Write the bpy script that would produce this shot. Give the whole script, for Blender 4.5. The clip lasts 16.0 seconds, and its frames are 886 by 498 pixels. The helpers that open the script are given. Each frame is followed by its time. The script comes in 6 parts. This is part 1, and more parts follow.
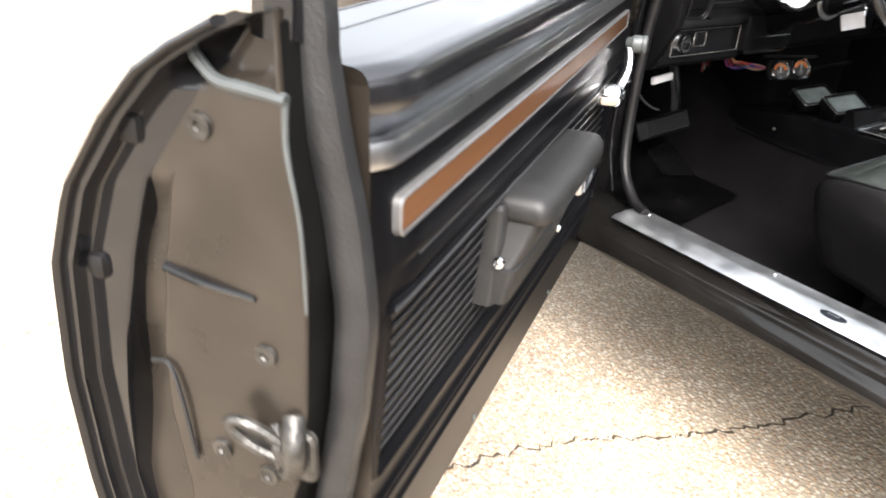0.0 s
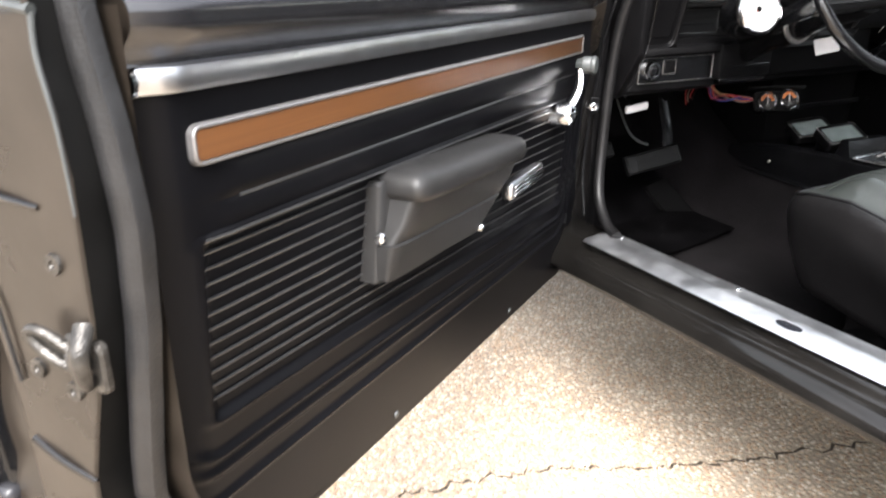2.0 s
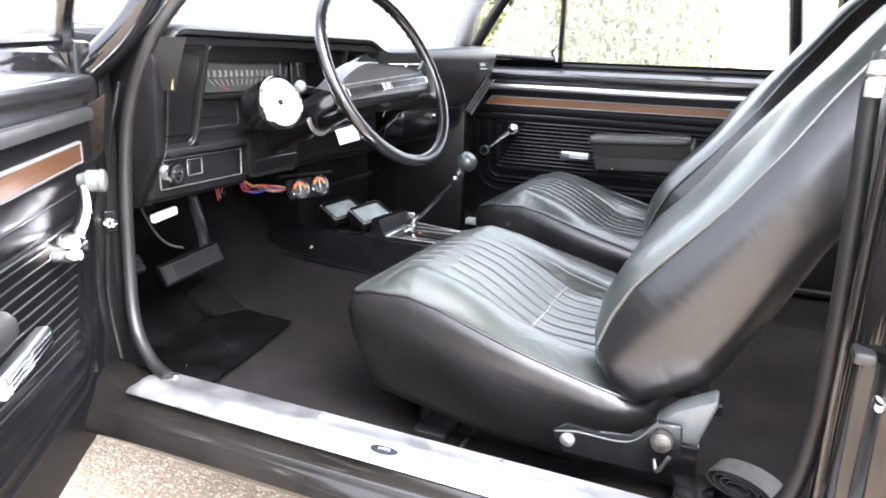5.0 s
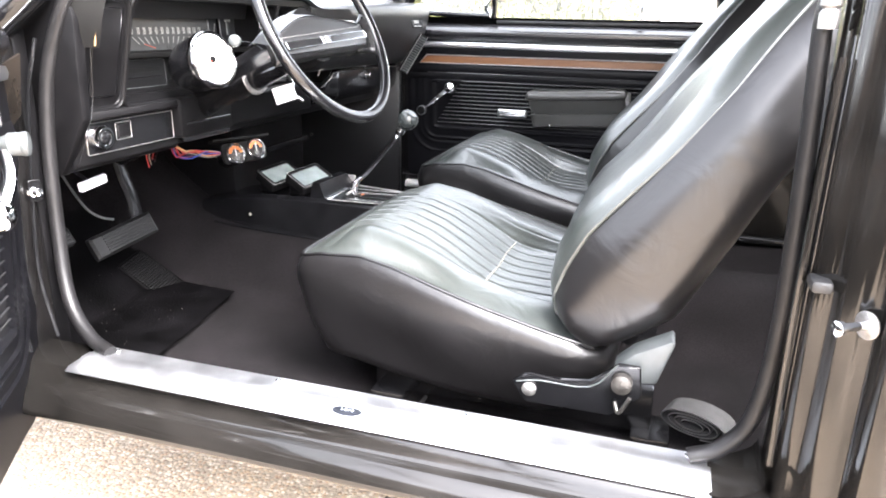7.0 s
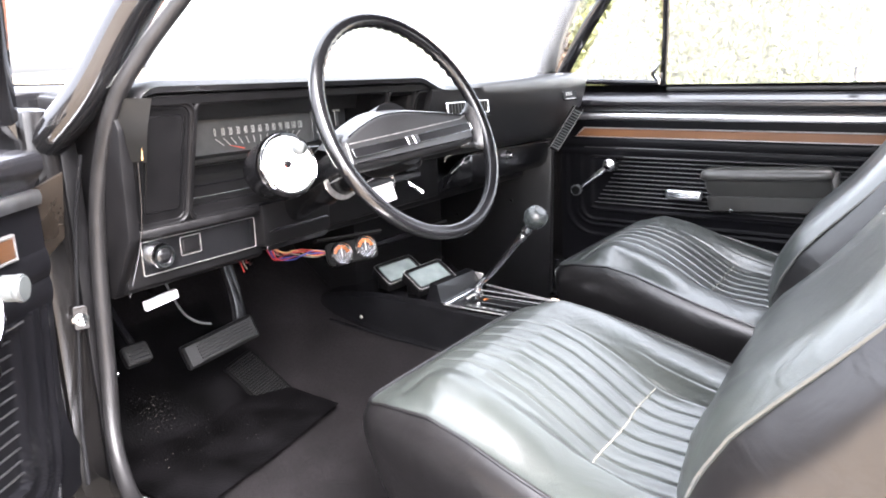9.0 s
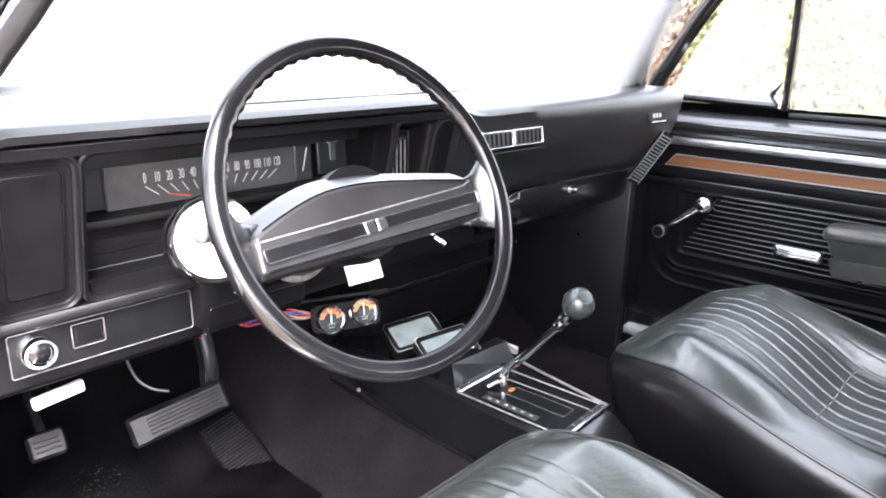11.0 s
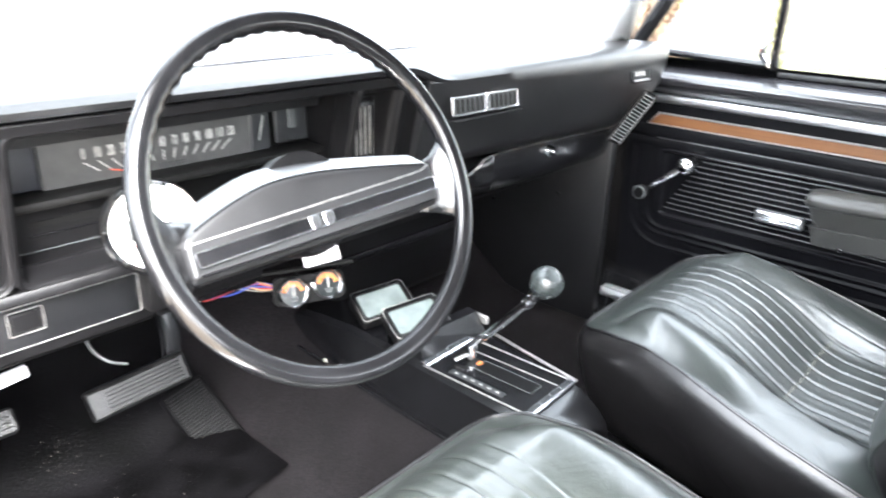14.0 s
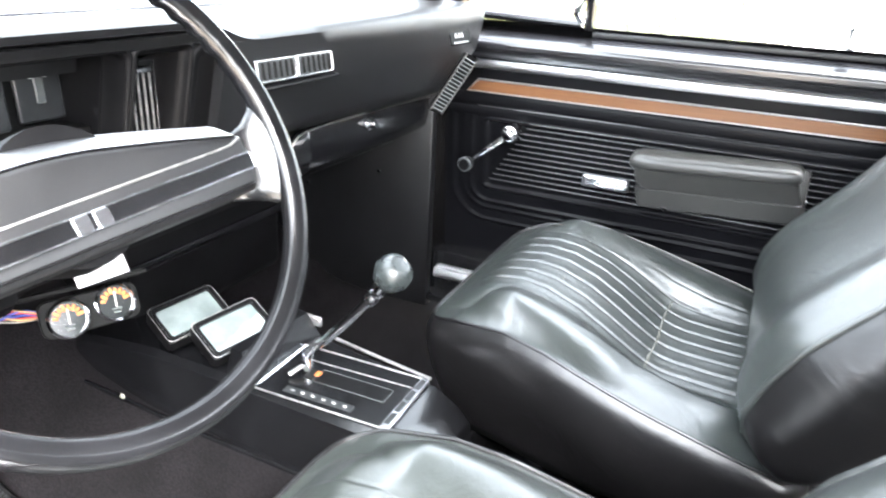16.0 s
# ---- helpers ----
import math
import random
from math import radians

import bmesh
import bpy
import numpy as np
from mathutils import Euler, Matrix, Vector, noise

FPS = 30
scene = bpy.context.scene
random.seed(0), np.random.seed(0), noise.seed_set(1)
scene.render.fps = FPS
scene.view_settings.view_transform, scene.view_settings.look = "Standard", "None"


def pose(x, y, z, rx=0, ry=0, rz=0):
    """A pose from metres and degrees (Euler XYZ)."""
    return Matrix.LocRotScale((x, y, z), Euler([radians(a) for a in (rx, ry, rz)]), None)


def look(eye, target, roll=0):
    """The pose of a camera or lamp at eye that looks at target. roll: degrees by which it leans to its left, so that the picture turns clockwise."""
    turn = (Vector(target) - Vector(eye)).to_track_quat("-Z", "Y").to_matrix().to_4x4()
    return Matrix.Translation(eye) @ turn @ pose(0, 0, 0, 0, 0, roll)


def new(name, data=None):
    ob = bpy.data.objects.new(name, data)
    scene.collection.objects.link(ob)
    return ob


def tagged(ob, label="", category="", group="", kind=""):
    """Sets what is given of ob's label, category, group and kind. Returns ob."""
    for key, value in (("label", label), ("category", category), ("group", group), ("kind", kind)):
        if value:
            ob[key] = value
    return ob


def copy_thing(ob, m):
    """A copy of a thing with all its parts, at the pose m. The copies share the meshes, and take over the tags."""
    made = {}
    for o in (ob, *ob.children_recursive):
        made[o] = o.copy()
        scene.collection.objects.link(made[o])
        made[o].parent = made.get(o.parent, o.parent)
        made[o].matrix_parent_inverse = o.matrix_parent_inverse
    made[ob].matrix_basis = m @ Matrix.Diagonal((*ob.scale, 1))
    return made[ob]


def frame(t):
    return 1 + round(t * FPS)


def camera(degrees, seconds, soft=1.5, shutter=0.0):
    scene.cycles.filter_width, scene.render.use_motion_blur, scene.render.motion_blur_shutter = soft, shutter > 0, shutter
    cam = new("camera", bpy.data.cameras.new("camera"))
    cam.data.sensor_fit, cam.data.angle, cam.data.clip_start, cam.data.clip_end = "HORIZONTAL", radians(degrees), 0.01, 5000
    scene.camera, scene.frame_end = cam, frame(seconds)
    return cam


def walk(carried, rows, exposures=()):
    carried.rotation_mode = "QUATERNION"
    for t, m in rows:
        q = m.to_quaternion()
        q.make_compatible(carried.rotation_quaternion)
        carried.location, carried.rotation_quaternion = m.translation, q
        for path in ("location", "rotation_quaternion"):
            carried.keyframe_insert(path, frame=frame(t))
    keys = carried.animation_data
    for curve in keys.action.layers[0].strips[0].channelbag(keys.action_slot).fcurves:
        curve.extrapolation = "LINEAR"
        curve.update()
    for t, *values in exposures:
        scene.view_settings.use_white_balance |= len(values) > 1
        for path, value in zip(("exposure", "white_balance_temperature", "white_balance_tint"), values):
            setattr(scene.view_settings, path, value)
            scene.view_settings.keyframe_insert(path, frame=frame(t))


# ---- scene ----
EXPOSURES = [(0, 1.62, 6500, 10), (0.5, 1.72, 6500, 10), (1, 1.6, 6450, 11), (1.5, 1.5, 6450, 11), (2, 1.65, 6400, 11), (2.5, 2.24, 6200, 11), (3.5, 2.9, 6000, 12), (4, 2.7, 6050, 13), (4.5, 2.95, 6100, 14), (7, 3.58, 6350, 14), (8, 3.46, 6350, 14), (10, 3.6, 6250, 17), (12.5, 3.52, 6200, 15), (14, 4.15, 6200, 9), (16, 4.32, 6200, 9)]
cam = camera(64.3, 16.0, soft=1.8, shutter=0.4)
PATH = [
    (0, (-0.999, -0.832, 0.966), (0.012, 0.635, 0.058), 2.8),
    (0.5, (-0.947, -0.949, 0.926), (-0.137, 0.625, -0.004), 2.1),
    (1, (-0.932, -0.987, 0.884), (-0.238, 0.582, -0.145), -0.5),
    (1.5, (-0.923, -0.987, 0.878), (-0.223, 0.599, -0.121), -1.0),
    (2, (-0.878, -0.977, 0.893), (0.026, 0.653, 0.169), 0.2),
    (2.5, (-0.853, -0.98, 0.894), (0.089, 0.654, 0.228), -1.7),
    (3, (-0.829, -0.975, 0.897), (0.211, 0.6, 0.233), -0.4),
    (3.5, (-0.77, -0.946, 0.913), (0.612, 0.376, 0.326), 2.8),
    (4, (-0.738, -0.872, 0.922), (0.867, 0.181, 0.36), 2.3),
    (4.5, (-0.729, -0.828, 0.933), (1.003, 0.025, 0.41), 2.9),
    (7, (-0.726, -0.769, 0.905), (1.093, -0.208, 0.289), 1.2),
    (7.5, (-0.717, -0.762, 0.906), (1.106, -0.224, 0.282), 2.0),
    (8, (-0.665, -0.751, 0.922), (1.151, -0.143, 0.346), 0.3),
    (8.5, (-0.521, -0.777, 0.94), (1.165, 0.154, 0.4), -1.2),
    (9, (-0.403, -0.795, 0.962), (1.213, 0.28, 0.478), -1.4),
    (9.5, (-0.298, -0.787, 0.957), (1.249, 0.351, 0.398), -0.3),
    (10, (-0.16, -0.71, 0.981), (1.402, 0.445, 0.503), -0.0),
    (12.5, (0.011, -0.693, 1.102), (1.151, 0.766, 0.344), 1.5),
    (13, (0.015, -0.705, 1.102), (1.159, 0.754, 0.354), 1.9),
    (13.5, (0.033, -0.715, 1.103), (1.256, 0.708, 0.408), 1.8),
    (14, (0.042, -0.683, 1.092), (1.44, 0.538, 0.346), 1.8),
    (14.5, (0.074, -0.626, 1.074), (1.665, 0.278, 0.265), 1.4),
    (15, (0.107, -0.604, 1.065), (1.733, 0.168, 0.192), 2.3),
    (15.5, (0.127, -0.602, 1.061), (1.793, 0.072, 0.183), 2.9),
    (16, (0.143, -0.569, 1.037), (1.827, 0.19, 0.269), 2.9),
]
walk(cam, [(t, look(eye, target, roll)) for t, eye, target, roll in PATH], exposures=EXPOSURES)

# ---------------------------------------------------------------- light
world = bpy.data.worlds.new("sky")
scene.world = world
world.use_nodes = True
wn, wl = world.node_tree.nodes, world.node_tree.links
sky = wn.new("ShaderNodeTexSky")
sky.sky_type, sky.sun_disc = "NISHITA", False
sky.sun_elevation, sky.sun_rotation = radians(52), radians(215)
sky.air_density, sky.dust_density, sky.ozone_density = 1.0, 6.0, 1.0
soft_sky = wn.new("ShaderNodeHueSaturation")
soft_sky.inputs["Saturation"].default_value = 0.25
wl.new(sky.outputs["Color"], soft_sky.inputs["Color"])
wl.new(soft_sky.outputs["Color"], wn["Background"].inputs["Color"])
wn["Background"].inputs["Strength"].default_value = 0.3
sun = new("sun", bpy.data.lights.new("sun", "SUN"))
sun.data.energy, sun.data.angle, sun.data.color = 0.9, radians(35), (1.0, 0.96, 0.9)
sun.matrix_world = look((-2.3, -3.3, 5.2), (0, 0, 0))

# ---------------------------------------------------------------- materials


def material(name, color, rough=0.5, metal=0.0, spread=0.25, scale=30.0, bump=0.0, bump_scale=400.0, coat=0.0, rough_spread=0.0,
             cells=False, spec=0.5, wrinkle=0.0, wrinkle_scale=16.0):
    """A principled material whose colour, gloss and relief vary at two scales, in object metres."""
    m = bpy.data.materials.new(name)
    m.use_nodes = True
    n, l = m.node_tree.nodes, m.node_tree.links
    b = n["Principled BSDF"]
    at = n.new("ShaderNodeTexCoord")
    big = n.new("ShaderNodeTexNoise")
    big.inputs["Scale"].default_value, big.inputs["Detail"].default_value = scale, 6
    l.new(at.outputs["Object"], big.inputs["Vector"])
    ramp = n.new("ShaderNodeValToRGB")
    ramp.color_ramp.elements[0].position, ramp.color_ramp.elements[1].position = 0.3, 0.72
    ramp.color_ramp.elements[0].color = (*[c * (1 - spread) for c in color], 1)
    ramp.color_ramp.elements[1].color = (*[min(1, c * (1 + spread)) for c in color], 1)
    l.new(big.outputs["Fac"], ramp.inputs["Fac"])
    l.new(ramp.outputs["Color"], b.inputs["Base Color"])
    b.inputs["Metallic"].default_value, b.inputs["Roughness"].default_value = metal, rough
    b.inputs["Coat Weight"].default_value, b.inputs["Coat Roughness"].default_value = coat, 0.04
    b.inputs["Specular IOR Level"].default_value = spec
    if rough_spread:
        span = n.new("ShaderNodeMapRange")
        span.inputs["To Min"].default_value, span.inputs["To Max"].default_value = max(0.02, rough - rough_spread), rough + rough_spread
        l.new(big.outputs["Fac"], span.inputs["Value"])
        l.new(span.outputs["Result"], b.inputs["Roughness"])
    if bump:
        fine = n.new("ShaderNodeTexVoronoi" if cells else "ShaderNodeTexNoise")
        fine.inputs["Scale"].default_value = bump_scale
        l.new(at.outputs["Object"], fine.inputs["Vector"])
        rise = n.new("ShaderNodeBump")
        rise.inputs["Strength"].default_value, rise.inputs["Distance"].default_value = bump, 0.002
        l.new(fine.outputs["Distance" if cells else "Fac"], rise.inputs["Height"])
        l.new(rise.outputs["Normal"], b.inputs["Normal"])
        if wrinkle:
            fold = n.new("ShaderNodeTexNoise")
            fold.inputs["Scale"].default_value, fold.inputs["Detail"].default_value, fold.inputs["Distortion"].default_value = wrinkle_scale, 3, 1.2
            l.new(at.outputs["Object"], fold.inputs["Vector"])
            crease = n.new("ShaderNodeBump")
            crease.inputs["Strength"].default_value, crease.inputs["Distance"].default_value = wrinkle, 0.01
            l.new(fold.outputs["Fac"], crease.inputs["Height"])
            l.new(crease.outputs["Normal"], rise.inputs["Normal"])
    return m


# Seat tops: base lightened and greened to carry the reflected light.
VINYL = material("black_vinyl_lit", (0.0212, 0.0246, 0.0226), 0.33, spread=0.18, scale=9, spec=0.95, bump=0.075, bump_scale=620, cells=True, rough_spread=0.06, wrinkle=0.2, wrinkle_scale=14)
# Seat flanks: the same black vinyl, its base darkened for their shade.
VINYL_SHADED = material("black_vinyl_shaded", (0.0046, 0.0043, 0.0045), 0.34, spec=0.55, spread=0.2, scale=9, bump=0.03, bump_scale=650, cells=True, rough_spread=0.05, wrinkle=0.22, wrinkle_scale=13)
DOOR_VINYL = material("door_card_vinyl", (0.0042, 0.0042, 0.005), 0.31, spec=0.075, spread=0.2, scale=8, bump=0.012, bump_scale=800, cells=True, rough_spread=0.03)
TOP_PAD = material("padded_door_top", (0.009, 0.009, 0.0105), 0.24, spec=1.0, coat=0.0, spread=0.15, scale=8, bump=0.004, bump_scale=800, cells=True, rough_spread=0.04)
# Ribs: glossier, and lighter than the card to hold the crest highlights in colour.
RIB = material("glossy_highlit_rib_vinyl", (0.022, 0.022, 0.023), 0.33, spec=0.72, spread=0.2, scale=20, rough_spread=0.04)
# Glossy glass; part of the sky's reflection is put into the pale base.
GAUGE_GLASS = material("gauge_glass", (0.11, 0.13, 0.128), 0.07, spec=1.0, coat=0.6, spread=0.2, scale=30, rough_spread=0.03)
HUB = material("hub_pad_vinyl", (0.008, 0.008, 0.0085), 0.36, spec=0.55, spread=0.25, scale=22, bump=0.06, bump_scale=900, cells=True, rough_spread=0.06)
LATCH = material("greasy_latch_steel", (0.045, 0.042, 0.038), 0.3, 0.5, spread=0.6, scale=90, bump=0.5, bump_scale=300)
PAD = material("dash_pad", (0.006, 0.006, 0.0065), 0.34, spread=0.25, scale=22, bump=0.18, bump_scale=900, cells=True, rough_spread=0.08)
PLASTIC = material("black_plastic", (0.0034, 0.0033, 0.0036), 0.42, spec=0.12, spread=0.25, scale=35, bump=0.04, bump_scale=1200, rough_spread=0.08)
GREY_PLASTIC = material("charcoal_plastic", (0.019, 0.0187, 0.0187), 0.4, spec=0.35, spread=0.2, scale=30, bump=0.14, bump_scale=900, cells=True, rough_spread=0.05)
SATIN = material("satin_black_metal", (0.004, 0.004, 0.0045), 0.22, spread=0.3, scale=25, rough_spread=0.08)
PAINT = material("black_paint", (0.006, 0.006, 0.0065), 0.1, spread=0.25, scale=8, coat=0.0, bump=0.02, bump_scale=60)
BODY_RUBBER = material("black_body_rubber", (0.0062, 0.006, 0.0063), 0.42, spec=0.26, spread=0.35, scale=40, bump=0.2, bump_scale=350)
RUBBER = material("weathered_rubber", (0.013, 0.013, 0.0135), 0.42, spec=0.4, spread=0.3, scale=40, bump=0.25, bump_scale=350)
CARPET = material("black_carpet", (0.0059, 0.005, 0.0056), 0.95, spread=0.45, scale=11, bump=0.7, bump_scale=600, spec=0.1)


def weave(m):
    """Fine tufts over a carpet: speckles of pale lint and darker loops."""
    n, l = m.node_tree.nodes, m.node_tree.links
    b, at = n["Principled BSDF"], n["Texture Coordinate"]
    tuft, span, scaled = n.new("ShaderNodeTexVoronoi"), n.new("ShaderNodeMapRange"), n.new("ShaderNodeVectorMath")
    tuft.inputs["Scale"].default_value = 330
    span.inputs["From Max"].default_value, span.inputs["To Min"].default_value, span.inputs["To Max"].default_value = 0.75, 1.55, 0.3
    scaled.operation = "SCALE"
    l.new(at.outputs["Object"], tuft.inputs["Vector"])
    l.new(tuft.outputs["Distance"], span.inputs["Value"])
    l.new(b.inputs["Base Color"].links[0].from_socket, scaled.inputs[0])
    l.new(span.outputs["Result"], scaled.inputs["Scale"])
    l.new(scaled.outputs["Vector"], b.inputs["Base Color"])


weave(CARPET)
MAT = material("floor_mat_rubber", (0.0014, 0.0013, 0.0015), 0.5, spec=0.06, spread=0.9, scale=13, bump=0.4, bump_scale=240)
CHROME = material("chrome", (0.75, 0.76, 0.78), 0.1, 1.0, spread=0.08, scale=60, rough_spread=0.05)
SILVER = material("brushed_trim", (0.66, 0.67, 0.7), 0.22, 1.0, spread=0.1, scale=60, rough_spread=0.06)
SILL = material("scuffed_aluminium", (0.8, 0.81, 0.83), 0.36, 1.0, spread=0.15, scale=26, bump=0.12, bump_scale=260, rough_spread=0.14)
STRIP = material("bright_door_strip", (0.55, 0.56, 0.58), 0.3, 1.0, spread=0.08, scale=40, rough_spread=0.06)
TRIM_SILVER = material("silver_plastic", (0.2, 0.195, 0.195), 0.38, 0.6, spread=0.12, scale=60)
STEEL = material("dull_steel", (0.32, 0.31, 0.3), 0.42, 0.9, spread=0.35, scale=120, bump=0.4, bump_scale=600)
WHITE = material("white_plastic", (0.5, 0.49, 0.5), 0.4, spread=0.06, scale=60)
DIAL = material("dial_white", (0.8, 0.8, 0.78), 0.35, spread=0.04, scale=60)
INK = material("dial_ink", (0.36, 0.36, 0.34), 0.5, spread=0.05, scale=60)
AMBER = material("amber_dial", (0.34, 0.1, 0.02), 0.5, spread=0.3, scale=300)
DIAL_BLACK = material("dial_black", (0.012, 0.013, 0.014), 0.35, spread=0.2, scale=60)
DIAL_GREY = material("dial_grey", (0.034, 0.034, 0.033), 0.4, spread=0.2, scale=60)
NEEDLE = material("orange_needle", (0.45, 0.05, 0.02), 0.4, spread=0.1)
RED = material("red_insulation", (0.3, 0.02, 0.02), 0.45, spread=0.2)
TAN = material("tan_insulation", (0.4, 0.24, 0.1), 0.5, spread=0.3)
BLUE = material("blue_insulation", (0.03, 0.06, 0.28), 0.45, spread=0.2)
# Black paint with the ground's brown reflection put into its base colour.
BROWN_TINTED = material("brown_tinted_black_paint", (0.017, 0.0135, 0.0105), 0.3, spread=0.45, scale=16, bump=0.05, bump_scale=90, rough_spread=0.12)
ARM_BLACK = material("black_armrest_vinyl", (0.034, 0.034, 0.032), 0.36, spread=0.15, scale=20, bump=0.03, bump_scale=900, cells=True)
ROCKER = material("dusty_rocker_paint", (0.0065, 0.006, 0.0055), 0.13, spec=0.5, spread=0.4, scale=12, bump=0.03, bump_scale=80, rough_spread=0.08)
TRIM_LIGHT = material("pillar_cover_paint", (0.004, 0.0039, 0.0036), 0.34, spec=0.25, spread=0.3, scale=14)
SCUFFED = material("scuffed_black_paint", (0.014, 0.014, 0.016), 0.24, spread=0.6, scale=40, bump=0.6, bump_scale=60, rough_spread=0.15)
PEDAL = material("pedal_rubber", (0.005, 0.005, 0.0052), 0.34, spec=0.35, spread=0.5, scale=60, bump=0.3, bump_scale=300)
MUD = material("dried_mud", (0.028, 0.024, 0.019), 0.9, spread=0.4, scale=200)
JAMB = material("hinge_jamb_paint", (0.0045, 0.0042, 0.0042), 0.24, spec=0.3, spread=0.5, scale=14, bump=0.05, bump_scale=80, rough_spread=0.1)
MATTE = material("matte_black_plastic", (0.003, 0.003, 0.003), 0.6, spec=0.12, spread=0.3, scale=40)
GREY = material("grey_knob", (0.05, 0.055, 0.055), 0.4, spread=0.2, scale=50)
SHIFT_KNOB = material("shift_knob_plastic", (0.022, 0.026, 0.026), 0.27, spread=0.25, scale=50, rough_spread=0.06)
SEAM = material("seam_thread", (0.16, 0.155, 0.13), 0.7, spread=0.25, scale=200)
WEBBING = material("belt_webbing", (0.03, 0.03, 0.03), 0.7, spread=0.3, scale=60, bump=0.6, bump_scale=500)
BADGE_DARK = material("badge_dark", (0.006, 0.007, 0.01), 0.3, spec=0.3, spread=0.3, scale=200)


def woodgrain():
    m = material("wood_inlay", (0.3, 0.095, 0.025), 0.4, coat=0.0, spec=0.4)
    n, l = m.node_tree.nodes, m.node_tree.links
    b, at = n["Principled BSDF"], n["Texture Coordinate"]
    stretch = n.new("ShaderNodeMapping")
    stretch.inputs["Scale"].default_value = (5.0, 25.0, 260.0)
    l.new(at.outputs["Object"], stretch.inputs["Vector"])
    grain = n.new("ShaderNodeTexNoise")
    grain.inputs["Scale"].default_value, grain.inputs["Detail"].default_value, grain.inputs["Distortion"].default_value = 1.6, 4, 0.0
    l.new(stretch.outputs["Vector"], grain.inputs["Vector"])
    ramp = n.new("ShaderNodeValToRGB")
    ramp.color_ramp.elements[0].position, ramp.color_ramp.elements[0].color = 0.15, (0.085, 0.033, 0.0115, 1)
    ramp.color_ramp.elements[1].position, ramp.color_ramp.elements[1].color = 0.8, (0.125, 0.054, 0.019, 1)
    l.new(grain.outputs["Fac"], ramp.inputs["Fac"])
    l.new(ramp.outputs["Color"], b.inputs["Base Color"])
    return m


WOOD = woodgrain()


def aggregate():
    """Exposed-aggregate concrete: round tan pebbles in grey-buff mortar, with broad stains."""
    m = bpy.data.materials.new("exposed_aggregate")
    m.use_nodes = True
    n, l = m.node_tree.nodes, m.node_tree.links
    b = n["Principled BSDF"]
    b.inputs["Roughness"].default_value = 0.75
    at = n.new("ShaderNodeTexCoord")
    stone = n.new("ShaderNodeTexVoronoi")
    stone.inputs["Scale"].default_value = 120
    l.new(at.outputs["Object"], stone.inputs["Vector"])
    tone = n.new("ShaderNodeValToRGB")
    tone.color_ramp.interpolation = "CONSTANT"
    stops = [(0, (0.42, 0.32, 0.22)), (0.2, (0.5, 0.41, 0.31)), (0.4, (0.33, 0.22, 0.14)), (0.55, (0.56, 0.49, 0.4)), (0.75, (0.4, 0.29, 0.19)), (0.9, (0.24, 0.17, 0.12))]
    while len(tone.color_ramp.elements) < len(stops):
        tone.color_ramp.elements.new(0.5)
    for e, (p, c) in zip(tone.color_ramp.elements, stops):
        e.position, e.color = p, (*c, 1)
    parted = n.new("ShaderNodeSeparateColor")
    l.new(stone.outputs["Color"], parted.inputs["Color"])
    l.new(parted.outputs["Red"], tone.inputs["Fac"])
    gap = n.new("ShaderNodeMapRange")
    gap.inputs["From Min"].default_value, gap.inputs["From Max"].default_value = 0.38, 0.6
    l.new(stone.outputs["Distance"], gap.inputs["Value"])
    mix = n.new("ShaderNodeMix")
    mix.data_type = "RGBA"
    mix.inputs["B"].default_value = (0.3, 0.25, 0.19, 1)
    l.new(gap.outputs["Result"], mix.inputs["Factor"])
    l.new(tone.outputs["Color"], mix.inputs["A"])
    stain = n.new("ShaderNodeTexNoise")
    stain.inputs["Scale"].default_value, stain.inputs["Detail"].default_value = 2.5, 5
    l.new(at.outputs["Object"], stain.inputs["Vector"])
    dull = n.new("ShaderNodeMapRange")
    dull.inputs["From Min"].default_value, dull.inputs["From Max"].default_value = 0.3, 0.7
    dull.inputs["To Min"].default_value, dull.inputs["To Max"].default_value = 0.75, 1.15
    l.new(stain.outputs["Fac"], dull.inputs["Value"])
    scaled = n.new("ShaderNodeVectorMath")
    scaled.operation = "SCALE"
    l.new(mix.outputs["Result"], scaled.inputs[0])
    l.new(dull.outputs["Result"], scaled.inputs["Scale"])
    l.new(scaled.outputs["Vector"], b.inputs["Base Color"])
    rise = n.new("ShaderNodeBump")
    rise.inputs["Strength"].default_value, rise.inputs["Distance"].default_value, rise.invert = 0.8, 0.004, True
    l.new(stone.outputs["Distance"], rise.inputs["Height"])
    l.new(rise.outputs["Normal"], b.inputs["Normal"])
    return m


CONCRETE = aggregate()


def pebble_coat():
    """Round river pebbles, each of its own tan, rust or cream tone."""
    m = material("pebble", (0.42, 0.3, 0.19), 0.5, spread=0.3, scale=90)
    n, l = m.node_tree.nodes, m.node_tree.links
    pick, tone = n.new("ShaderNodeNewGeometry"), n.new("ShaderNodeValToRGB")
    stops = [(0, (0.4, 0.29, 0.19)), (0.25, (0.52, 0.43, 0.33)), (0.45, (0.3, 0.19, 0.11)), (0.6, (0.6, 0.54, 0.45)), (0.8, (0.42, 0.28, 0.16)), (0.93, (0.2, 0.14, 0.1))]
    while len(tone.color_ramp.elements) < len(stops):
        tone.color_ramp.elements.new(0.5)
    for e, (p, c) in zip(tone.color_ramp.elements, stops):
        e.position, e.color = p, (*c, 1)
    l.new(pick.outputs["Random Per Island"], tone.inputs["Fac"])
    l.new(tone.outputs["Color"], n["Principled BSDF"].inputs["Base Color"])
    return m


